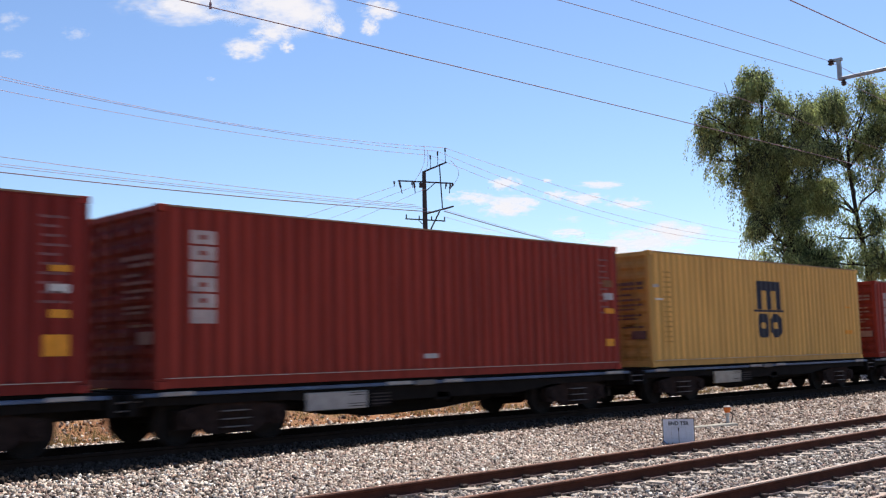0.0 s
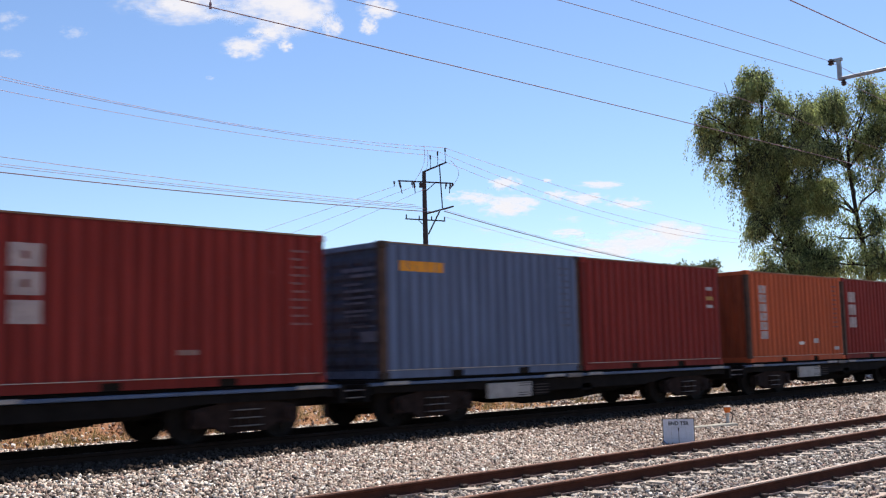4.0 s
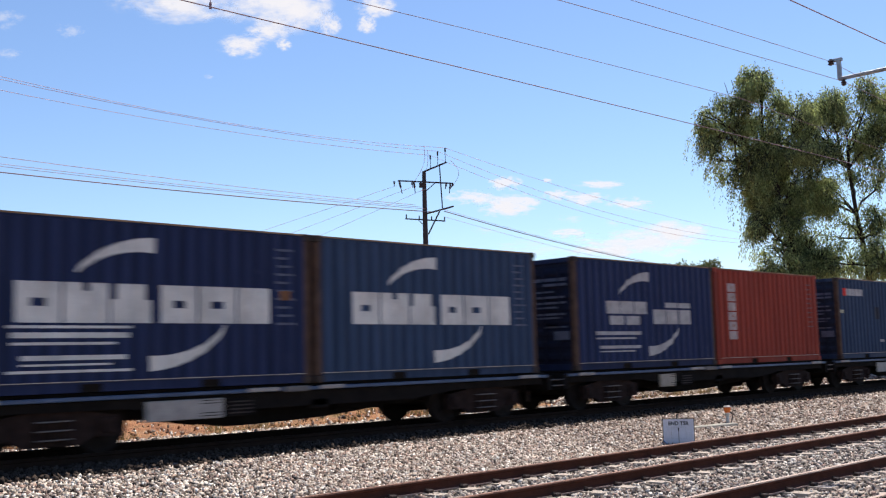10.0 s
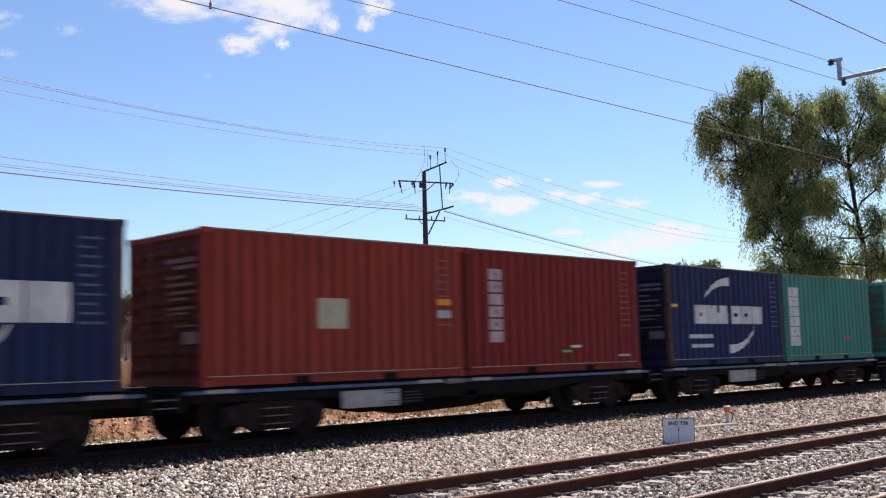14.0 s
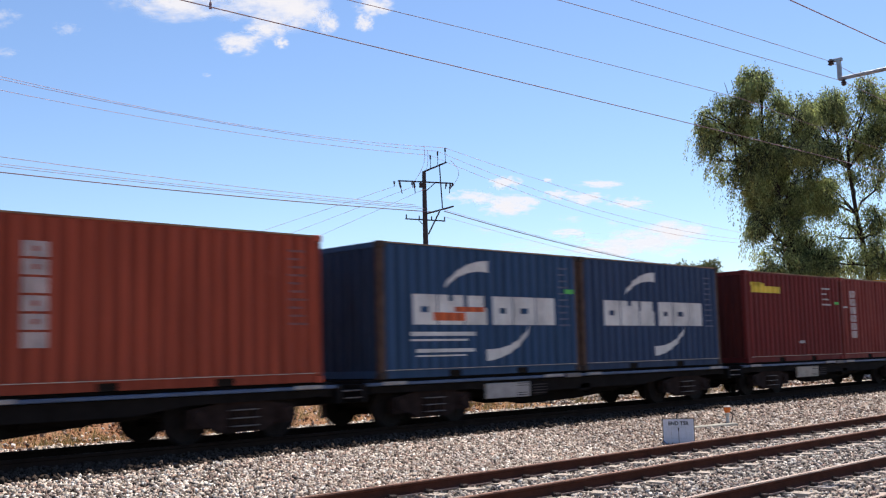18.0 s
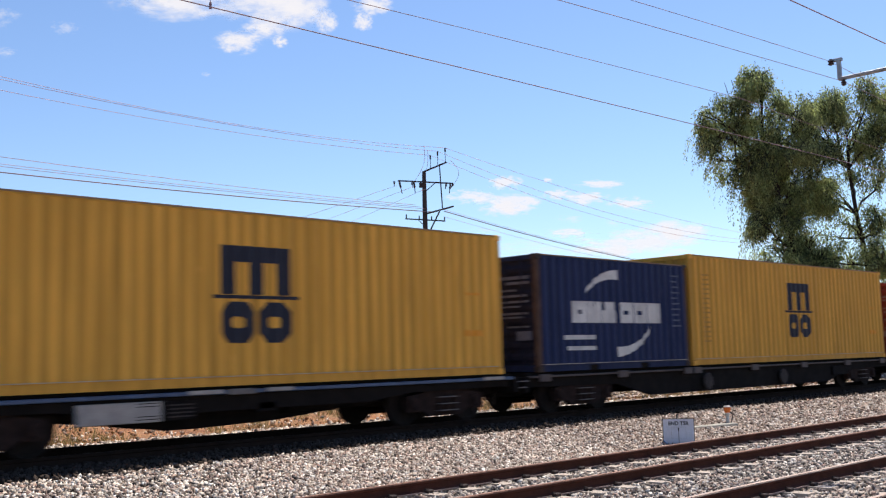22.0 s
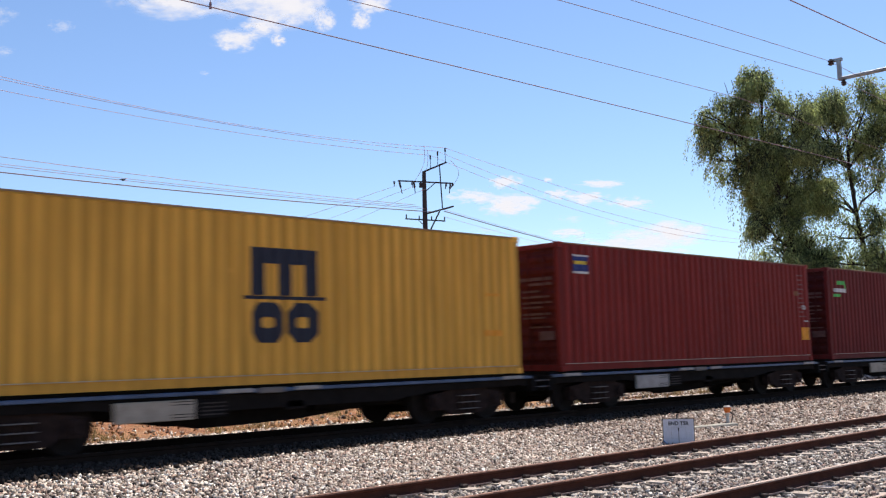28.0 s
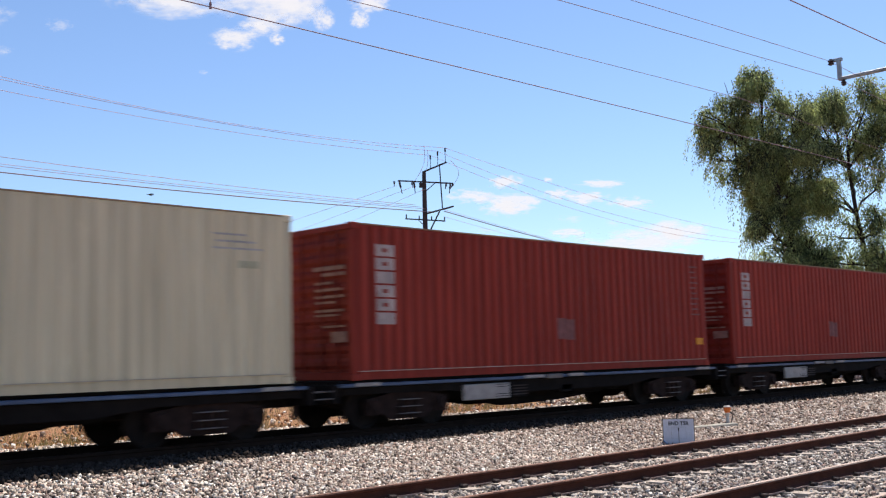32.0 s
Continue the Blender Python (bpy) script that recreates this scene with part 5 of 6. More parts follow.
# ---- power pole behind the line ----
def power_pole():
    """Local x runs along the crossarms, z from the ground."""
    t = thing("power_pole", pose(32.2, 33.1, 1.45, 0, 0, -45.2), "dark steel-and-concrete power pole with crossarms and insulators", "power pole")
    h = lambda v: v - 1.45
    part("mast", prism([(-0.04, 0), (0.30, 0), (0.215, h(10.13)), (0.045, h(10.13))], -0.10, 0.10), M_POLE, t, "tapered dark mast")
    part("raised_arm", rods(((0.07, 0.0, h(10.13)), (1.15, 0.0, h(10.55)), 0.04), n=6), M_POLE, t, "slanting arm")
    part("crossarm", rods(((-1.05, -0.13, h(9.75)), (1.43, -0.13, h(9.56)), 0.035), n=6), M_POLE, t, "long crossarm")
    part("crossarm", rods(((-0.76, 0.13, h(8.06)), (1.03, 0.13, h(7.91)), 0.032), n=6), M_POLE, t, "lower crossarm")
    part("strut_post", rods(((0.83, 0.02, h(10.44)), (0.92, 0.02, h(8.44)), 0.032), n=6), M_POLE, t, "thin upright strut")
    part("raised_arm", rods(((0.13, -0.12, h(8.21)), (1.42, -0.12, h(8.53)), 0.04), n=6), M_POLE, t, "lower slanting arm")
    part("brace", rods(((0.26, 0.05, h(7.32)), (0.79, 0.05, h(8.35)), 0.036), n=6), M_POLE, t, "brace")
    part("brace", rods(((0.18, -0.12, h(9.23)), (0.67, -0.12, h(9.65)), 0.02), n=6), M_POLE, t, "brace")
    part("brace", rods(((-0.21, 0.12, h(8.02)), (0.11, 0.12, h(7.7)), 0.018), n=6), M_POLE, t, "brace")
    for x, z, top in ((0.43, 10.25, 10.89), (0.76, 10.42, 11.06), (1.1, 10.54, 11.21)):
        part("pin_insulator", rods(((x, 0, h(z)), (x, 0, h(top)), 0.014), ((x, 0, h(top - 0.18)), (x, 0, h(top)), 0.038), n=8), M_INSUL, t, "tall pin insulator")
    for x, z, x2, z2 in ((-0.98, 9.72, -0.86, 9.15), (-1.2, 9.73, -1.21, 9.5), (-0.42, 9.66, -0.38, 9.42), (-0.32, 9.65, -0.28, 9.17), (-0.02, 9.64, 0.01, 9.46), (1.12, 9.54, 1.06, 9.31), (1.3, 9.53, 1.24, 9.12), (1.42, 9.53, 1.34, 9.38)):
        part("hanging_insulator", rods(((x, -0.13, h(z)), ((x + x2) / 2, -0.13, h((z + z2) / 2)), 0.045), (((x + x2) / 2, -0.13, h((z + z2) / 2)), (x2, -0.13, h(z2)), 0.02), n=8), M_INSUL, t, "hanging insulator")
    for x, z in ((-0.71, 8.08), (-0.13, 8.01), (0.42, 7.97), (1.0, 7.93)):
        part("pin_insulator", rods(((x, 0.13, h(z)), (x, 0.13, h(z + 0.17)), 0.03), n=8), M_INSUL, t, "short pin insulator")
    part("switch_box", boxes((-0.1, 0.06, -0.16, -0.04, h(9.41), h(9.62)), bev=0.02), M_POLE, t, "small switch box")
    for x0, z0, x1, z1, s in ((0.15, 11.34, -0.32, 9.7, 0.22), (1.33, 10.64, 1.45, 9.55, 0.3), (0.32, 11.13, 0.01, 9.69, 0.12)):
        pts = [(x0 + (x1 - x0) * k / 6 + s * math.sin(math.pi * k / 6), 0.02, h(z0 + (z1 - z0) * k / 6)) for k in range(7)]
        part("jumper", rods(*[(a, b, 0.010) for a, b in zip(pts, pts[1:])], n=5), M_ALU, t, "thin looping jumper")


power_pole()
LT = "thin pale conductor of the power line"
for p0, p1, p2, q0, q1 in (((13.2, 9.29), (19.2, 9.02), (33.45, 9.5), (43.1, 8.42), (60.3, 7.37)), ((13.2, 9.2), (19.2, 8.97), (32.97, 9.28), (41.5, 7.97), (60.3, 6.95)), ((13.2, 8.84), (19.2, 8.68), (32.5, 9.04), (41.5, 7.62), (60.3, 6.70))):
    wire("power_line", bow(p0, p1, p2, -14, p2[0], 32.8), 0.0085, M_ALU, LT)
    wire("power_line", bow(p2, q0, q1, p2[0], 72, 32.8), 0.0075, M_ALU, LT)
for p0, p2, r in (((13.2, 6.71), (31.6, 6.72), 0.010), ((13.2, 6.48), (32.0, 6.66), 0.009), ((13.2, 6.40), (32.4, 6.60), 0.009), ((13.2, 6.21), (32.8, 6.50), 0.019)):
    wire("power_line", bow(p0, ((p0[0] + p2[0]) / 2, (p0[1] + p2[1]) / 2 - 0.09), p2, -14, p2[0], 32.9), r, M_ALU if r < 0.015 else M_WIRE, LT if r < 0.015 else "thick dark cable of the power line")
for z0, r in ((6.62, 0.008), (6.55, 0.019), (6.3, 0.007)):
    wire("power_line", bow((33.2, z0), (40.0, z0 - 0.80), (60.0, z0 - 2.1), 33.2, 72, 32.7), r, M_ALU if r < 0.015 else M_WIRE, LT if r < 0.015 else "thick dark cable of the power line")
for k, (a, b) in enumerate((((31.0, 33.4, 9.45), (22.0, 42.0, 6.0)), ((31.6, 33.0, 9.40), (24.0, 41.0, 6.0)), ((32.0, 32.6, 9.3), (26.0, 40.0, 6.0)))):
    wire("service_wire", [a, tuple((p + q) / 2 - (0.25 if i == 2 else 0) for i, (p, q) in enumerate(zip(a, b))), b], 0.007, M_ALU, "thin sloping service wire from the pole")


# ---- trees ----
def leaf_mat(name, cols, translucent=0.35):
    m, nt, b = node_mat(name)
    g = nt.nodes.new("ShaderNodeNewGeometry")
    n = tex(nt, "noise", 0.7, detail=2)
    c = ramp(nt, g.outputs["Random Per Island"], [(i / (len(cols) - 1), c) for i, c in enumerate(cols)])
    c = mixc(nt, ramp(nt, n.outputs[0], [(0.42, (0, 0, 0)), (0.62, (0.45, 0.45, 0.45))]), c, cols[-1])
    nt.links.new(c, b.inputs["Base Color"])
    b.inputs["Roughness"].default_value = 0.6
    tr = nt.nodes.new("ShaderNodeBsdfTranslucent")
    nt.links.new(c, tr.inputs["Color"])
    mx = nt.nodes.new("ShaderNodeMixShader")
    mx.inputs[0].default_value = translucent
    nt.links.new(b.outputs[0], mx.inputs[1])
    nt.links.new(tr.outputs[0], mx.inputs[2])
    nt.links.new(mx.outputs[0], nt.nodes["Material Output"].inputs["Surface"])
    return m


M_LEAF = leaf_mat("weeping pepper-tree leaves", [(0.024, 0.032, 0.020), (0.066, 0.088, 0.048), (0.18, 0.24, 0.095), (0.56, 0.66, 0.26)], 0.52)
M_LEAFDARK = leaf_mat("dark hedge leaves", [(0.045, 0.066, 0.020), (0.09, 0.12, 0.034), (0.15, 0.175, 0.05)])
M_LEAFYEL = leaf_mat("yellow-green leaves", [(0.14, 0.15, 0.03), (0.22, 0.22, 0.045), (0.30, 0.28, 0.06)])
M_FLOWER = leaf_mat("flowering shrub", [(0.06, 0.09, 0.03), (0.12, 0.16, 0.05), (0.42, 0.22, 0.18), (0.62, 0.55, 0.50)])
M_BARK = plain("dark rough bark", (0.034, 0.027, 0.022), 0.95, var=0.4, scale=5, grain=22, bumpy=0.8, dist=0.03)


def leaf_mesh(name, lobes, seed, leaf=(0.17, 0.062), per=640.0, droop=1.2, spray=6, length=0.55, holes=-0.01):
    """Hanging sprays of narrow leaves round lobe centres (x, y, z, radius), joined into one crown."""
    rng = np.random.default_rng(seed)
    starts, centres = [], []
    for x, y, z, r in lobes:
        n = int(per * r * r)
        d = rng.normal(size=(n, 3))
        d /= np.linalg.norm(d, axis=1)[:, None]
        rad = r * (0.2 + 0.8 * rng.random(n) ** 0.5) * rng.uniform(0.7, 1.3, n)
        clump = 0.16 * r * np.sin(d[:, 0] * 5 + x) * np.sin(d[:, 1] * 6 + y) * np.sin(d[:, 2] * 5 + z)
        starts.append(np.array([x, y, z]) + d * (rad + clump)[:, None] * np.array([1, 1, 0.92]))
        centres.append(d)
    p, d = np.concatenate(starts), np.concatenate(centres)
    tall = np.array([1.05, 1.05, 0.5])
    gap = np.array([noise.noise(Vector(q * tall)) for q in p]) + 0.7 * np.array([noise.noise(Vector(q) * 3.0 + Vector((7, 3, 1))) for q in p])
    p, d = p[gap > holes], d[gap > holes]
    n = len(p)
    step = length / spray * rng.uniform(0.6, 1.4, (n, 1))
    hor = d * np.array([1, 1, 0.4]) + rng.normal(0, 0.4, (n, 3))
    verts, k = [], 0
    for i in range(spray):
        s = i / spray
        way = hor * (1 - s) * 0.8 + np.array([0, 0, -1.0]) * droop * (0.15 + 1.2 * s)
        way /= np.linalg.norm(way, axis=1)[:, None]
        p = p + way * step
        axis = way * 0.5 + rng.normal(0, 0.55, (n, 3)) + np.array([0, 0, -0.4 * droop])
        axis /= np.linalg.norm(axis, axis=1)[:, None]
        side = np.cross(axis, rng.normal(size=(n, 3)))
        side /= np.linalg.norm(side, axis=1)[:, None]
        L = leaf[0] * rng.uniform(0.6, 1.3, (n, 1))
        W = leaf[1] * rng.uniform(0.6, 1.3, (n, 1)) / 2
        o = p + rng.normal(0, 0.05, (n, 3))
        verts.append(np.stack([o, o + axis * L * 0.5 + side * W, o + axis * L, o + axis * L * 0.5 - side * W], 1))
    v = np.concatenate(verts).reshape(-1, 3)
    q = len(v) // 4
    me = bpy.data.meshes.new(name)
    me.vertices.add(len(v))
    me.vertices.foreach_set("co", v.reshape(-1))
    me.loops.add(q * 4)
    me.loops.foreach_set("vertex_index", np.arange(q * 4, dtype=np.int32))
    me.polygons.add(q)
    me.polygons.foreach_set("loop_start", np.arange(0, q * 4, 4, dtype=np.int32))
    me.update(calc_edges=True)
    return me


def limb(bm, pts, r0, r1, n=8):
    for i in range(len(pts) - 1):
        a, b = i / (len(pts) - 1), (i + 1) / (len(pts) - 1)
        rod(bm, pts[i], pts[i + 1], r0 + (r1 - r0) * a, r0 + (r1 - r0) * b, n=n, caps=False)
        if i:
            bmesh.ops.create_icosphere(bm, subdivisions=1, radius=(r0 + (r1 - r0) * a) * 0.97, matrix=Matrix.Translation(pts[i]))


def bent(a, b, rng, n=4, wob=0.25):
    a, b = Vector(a), Vector(b)
    out = [a]
    for k in range(1, n):
        w = wob * (b - a).length / n
        out.append(a.lerp(b, k / n) + Vector((rng.uniform(-w, w), rng.uniform(-w, w), rng.uniform(-w, w) * 0.5 + 0.02 * (b - a).length)))
    return out + [b]


def tree(base, trunk, lobes, label, mat_, seed, r0=0.32, name="tree", clumps=12, strands=0.0, **kw):
    """Trunk points, then a limb to each lobe; all places are relative to the base."""
    rng = random.Random(seed)
    t = thing(name, pose(*base), label, "tree")
    bm = bmesh.new()
    limb(bm, [Vector(p) for p in trunk], r0, r0 * 0.5, n=10)
    for x, y, z, r in lobes:
        c = Vector((x, y, z))
        s = min((Vector(p) for p in trunk[1:]), key=lambda p: (p - c).length + (3 if p.z > z else 0))
        limb(bm, bent(s, c, rng), r0 * 0.40, 0.03, n=6)
        for _ in range(4):
            d = Vector((rng.uniform(-1, 1), rng.uniform(-1, 1), rng.uniform(-0.2, 1))).normalized() * r * 0.95
            limb(bm, bent(c.lerp(s, rng.uniform(0, 0.35)), c + d, rng, 3), 0.035, 0.012, n=5)
    part("trunk", bm, M_BARK, t, "dark forked trunk and limbs")
    small = []
    for x, y, z, r in lobes:
        for _ in range(clumps):
            d = Vector((rng.gauss(0, 1), rng.gauss(0, 1), rng.gauss(0, 0.9))).normalized() * r * rng.uniform(0.30, 1.02)
            small.append((x + d.x, y + d.y, z + d.z, r * rng.uniform(0.22, 0.44)))
    if strands:
        put("hanging_sprays", leaf_mesh("hanging_sprays", small, seed + 100, leaf=(0.17, 0.05), per=strands, droop=2.0, spray=13, length=1.5, holes=0.06), mat_, t, "thin drooping sprays")
    crown = put("crown", leaf_mesh("crown", small, seed, **kw), mat_, t, "uneven leafy crown")
    return t


K = 1.15   # the trees stand a little beyond the line


def rel(base, rows_):
    return [(x * K - base[0], y * K - base[1], (z - 1.85) * K + 2.34 - base[2], r * K) for x, y, z, r in rows_]


A_ = (52.4, 25.2, 0.75)
tree(A_, [(0, 0, 0), (0.2, 0.1, 3.5), (-0.3, 0.2, 6.2), (-0.9, 0.5, 8.5), (-1.4, 0.7, 10.8)],
     rel(A_, [(43.1, 23.0, 8.7, 0.7), (43.4, 22.6, 7.0, 0.62), (43.8, 22.0, 5.8, 0.6), (43.0, 24.6, 11.6, 0.62), (42.8, 24.4, 10.1, 0.5), (45.4, 22.4, 6.5, 0.75), (43.8, 22.3, 5.1, 0.6), (44.9, 21.8, 5.0, 0.7), (45.7, 22.2, 7.9, 0.6), (43.2, 23.2, 9.5, 0.6), (44.0, 22.8, 8.0, 0.65), (44.5, 22.5, 6.4, 0.6), (45.8, 21.4, 5.9, 0.55), (43.8, 22.6, 13.6, 0.95), (43.1, 23.5, 12.9, 0.95), (42.3, 24.4, 12.3, 0.62), (44.0, 22.7, 11.7, 1.3), (42.6, 24.2, 11.2, 0.8), (43.2, 23.7, 10.3, 1.1), (44.5, 22.5, 9.6, 1.3), (43.9, 23.2, 8.6, 0.95), (44.9, 22.4, 7.2, 1.0), (45.5, 21.7, 8.4, 1.1), (44.3, 23.1, 7.0, 0.55), (45.3, 21.3, 11.8, 1.05), (46.0, 21.5, 6.3, 0.9), (44.7, 21.9, 12.6, 0.7), (45.2, 21.9, 10.4, 1.0), (44.9, 22.9, 5.9, 0.85), (45.5, 22.2, 5.4, 0.9), (46.3, 21.5, 5.3, 0.9), (45.0, 22.1, 8.4, 0.9), (44.0, 23.0, 10.2, 0.9)]),
     "tall olive-green weeping pepper tree with drooping foliage", M_LEAF, 21, 0.20, strands=110.0)
B_ = (54.9, 22.8, 0.62)
tree(B_, [(0, 0, 0), (0.05, -0.05, 5.4), (-0.25, 0.05, 6.9), (-0.6, 0.1, 8.2), (-0.95, 0.2, 10.6)],
     rel(B_, [(44.3, 21.3, 12.0, 0.6), (44.0, 20.9, 10.4, 0.55), (46.2, 20.4, 12.5, 0.85), (45.8, 20.9, 12.2, 0.8), (47.4, 19.0, 13.1, 0.8), (46.8, 20.0, 11.6, 0.8), (48.0, 18.8, 11.4, 1.0), (45.9, 21.1, 10.4, 0.85), (46.3, 21.0, 8.1, 0.7), (47.6, 19.6, 12.2, 0.7)]) + rel(B_, [(48.1, 19.2, 7.4, 0.6), (47.2, 20.3, 7.1, 0.5), (47.0, 20.0, 9.3, 0.4), (46.9, 20.7, 6.4, 0.75), (48.3, 19.4, 6.6, 0.75), (46.6, 20.9, 8.9, 0.6), (48.3, 18.9, 9.3, 0.75), (47.3, 20.5, 5.3, 0.7), (48.4, 19.5, 5.4, 0.8), (47.6, 19.4, 10.6, 0.8), (45.6, 21.4, 9.0, 0.7)]),
     "olive-green weeping pepper tree with a bare forked trunk", M_LEAF, 22, 0.17, strands=110.0)
C_ = (56.6, 20.7, 0.5)
tree(C_, [(0, 0, 0), (-0.4, 0.3, 5.2), (-0.6, 0.4, 7.0), (-0.4, 0.2, 9.5), (-0.2, 0, 12.0)],
     rel(C_, [(45.7, 20.6, 5.2, 0.6), (47.2, 19.4, 5.6, 0.75), (47.2, 19.0, 7.2, 0.7), (48.8, 17.9, 12.8, 1.2), (49.2, 17.6, 11.2, 1.3), (48.3, 18.5, 12.6, 0.7), (49.4, 17.8, 9.0, 1.1), (49.6, 18.2, 7.2, 0.9)]),
     "olive-green weeping pepper tree beside the line", M_LEAF, 23, 0.17, strands=110.0)
# distant tops over the train
tree((96.0, 58.8, 2.2), [(0, 0, 0), (0, 0, 5.0), (0.2, 0, 7.0)], [(-0.9, 0.8, 8.0, 1.4), (0.9, -0.8, 8.2, 1.2), (2.1, -1.9, 8.4, 0.8), (0.0, 0.0, 6.2, 1.8)], "small far dark-green tree behind the train", M_LEAFDARK, 31, 0.2, per=420.0, leaf=(0.3, 0.12), droop=0.3)
tree((101.0, 54.0, 2.2), [(0, 0, 0), (0, 0, 4.5), (0, 0, 6.0)], [(-1.2, 1.1, 6.6, 1.3), (0.4, -0.4, 6.9, 1.3), (1.7, -1.6, 6.8, 1.2)], "far yellow-green tree behind the train", M_LEAFYEL, 32, 0.2, per=420.0, leaf=(0.3, 0.12), droop=0.3)
# garden trees and shrubs behind the picket fence
for k, (x, y, s_) in enumerate(((26.5, 72.0, 1.25), (31.0, 75.0, 1.1), (20.5, 70.0, 1.1), (35.5, 74.0, 0.9), (41.0, 76.0, 0.8), (15.0, 72.0, 1.0))):
    tree((x, y, 2.2), [(0, 0, 0), (0, 0, 2.6 * s_), (0.2, 0, 4.0 * s_)], [(-1.2 * s_, 0, 4.2 * s_, 1.7 * s_), (1.1 * s_, 0.3, 4.0 * s_, 1.6 * s_), (0, 0, 5.4 * s_, 1.5 * s_), (0.3, -0.6, 2.8 * s_, 1.4 * s_), (-0.9, -0.5, 2.2 * s_, 1.3 * s_)], "dark green garden tree behind a picket fence", M_LEAFDARK, 40 + k, 0.2, per=360.0, leaf=(0.30, 0.14), droop=0.35)
for k, (x, y) in enumerate(((21.0, 61.5), (23.6, 60.6), (26.2, 59.4), (28.8, 58.2), (31.5, 56.8), (18.4, 62.5))):
    tree((x, y, 2.2), [(0, 0, 0), (0, 0, 0.5), (0.1, 0, 1.0)], [(-0.6, 0, 1.3, 0.9), (0.5, 0.1, 1.6, 1.0), (0.1, 0, 2.3, 0.8)], "leafy garden shrub with pale pink flowers", M_FLOWER, 60 + k, 0.06, name="shrub", per=480.0, leaf=(0.16, 0.09), droop=0.3, length=0.5)

M_PICKET = plain("white fence paint", (0.62, 0.60, 0.56), 0.7)


def picket_fence():
    t = thing("picket_fence", pose(15.0, 62.6, 2.18, 0, 0, -25), "white timber picket fence before garden shrubs", "fence")
    me = mesh_of(prism([(-0.045, 0.06), (0.045, 0.06), (0.045, 0.98), (0.0, 1.06), (-0.045, 0.98)], -0.012, 0.012), "picket")
    for k in range(150):
        put("picket", me, M_PICKET, t, "", pose(0.16 * k, 0, 0))
    for z in (0.28, 0.80):
        part("fence_rail", boxes((-0.1, 24.0, 0.013, 0.05, z, z + 0.08)), M_PICKET, t)
    for k in range(11):
        part("fence_post", boxes((2.4 * k - 0.05, 2.4 * k + 0.05, 0.052, 0.15, -0.2, 1.0)), M_PICKET, t)


picket_fence()

# dry grass tufts on the bank
M_GRASS = leaf_mat("dry straw grass", [(0.30, 0.20, 0.08), (0.42, 0.30, 0.13), (0.36, 0.27, 0.12), (0.20, 0.19, 0.06)], 0.25)


def grass():
    rng = np.random.default_rng(77)
    n, bl = 4200, 10
    cx, cy = rng.uniform(6, 60, n), 18.8 + 13 * rng.random(n) ** 1.4
    cz = np.array([profile(v) for v in cy])
    keep = np.array([noise.noise(Vector((a * 0.4, b * 0.4, 3))) for a, b in zip(cx, cy)]) > -0.05
    cx, cy, cz = cx[keep], cy[keep], cz[keep]
    n = len(cx)
    o = np.stack([cx, cy, cz - 0.05], 1)[:, None] + rng.normal(0, 0.06, (n, bl, 3)) * np.array([1, 1, 0])
    h = rng.uniform(0.10, 0.34, (n, bl, 1))
    lean = rng.normal(0, 0.45, (n, bl, 3)) * np.array([1, 1, 0])
    tip = o + (np.array([0, 0, 1.0]) + lean) * h
    side = rng.normal(0, 1, (n, bl, 3)) * np.array([1, 1, 0])
    side = side / np.linalg.norm(side, axis=2)[..., None] * 0.008
    v = np.stack([o - side, o + side, tip], 2).reshape(-1, 3)
    q = len(v) // 3
    me = bpy.data.meshes.new("dry_grass")
    me.vertices.add(len(v))
    me.vertices.foreach_set("co", v.reshape(-1))
    me.loops.add(q * 3)
    me.loops.foreach_set("vertex_index", np.arange(q * 3, dtype=np.int32))
    me.polygons.add(q)
    me.polygons.foreach_set("loop_start", np.arange(0, q * 3, 3, dtype=np.int32))
    me.update(calc_edges=True)
    tagged(put("dry_grass", me, M_GRASS), "sparse straw-coloured dry grass on the bank", "grass", kind="stuff")


grass()


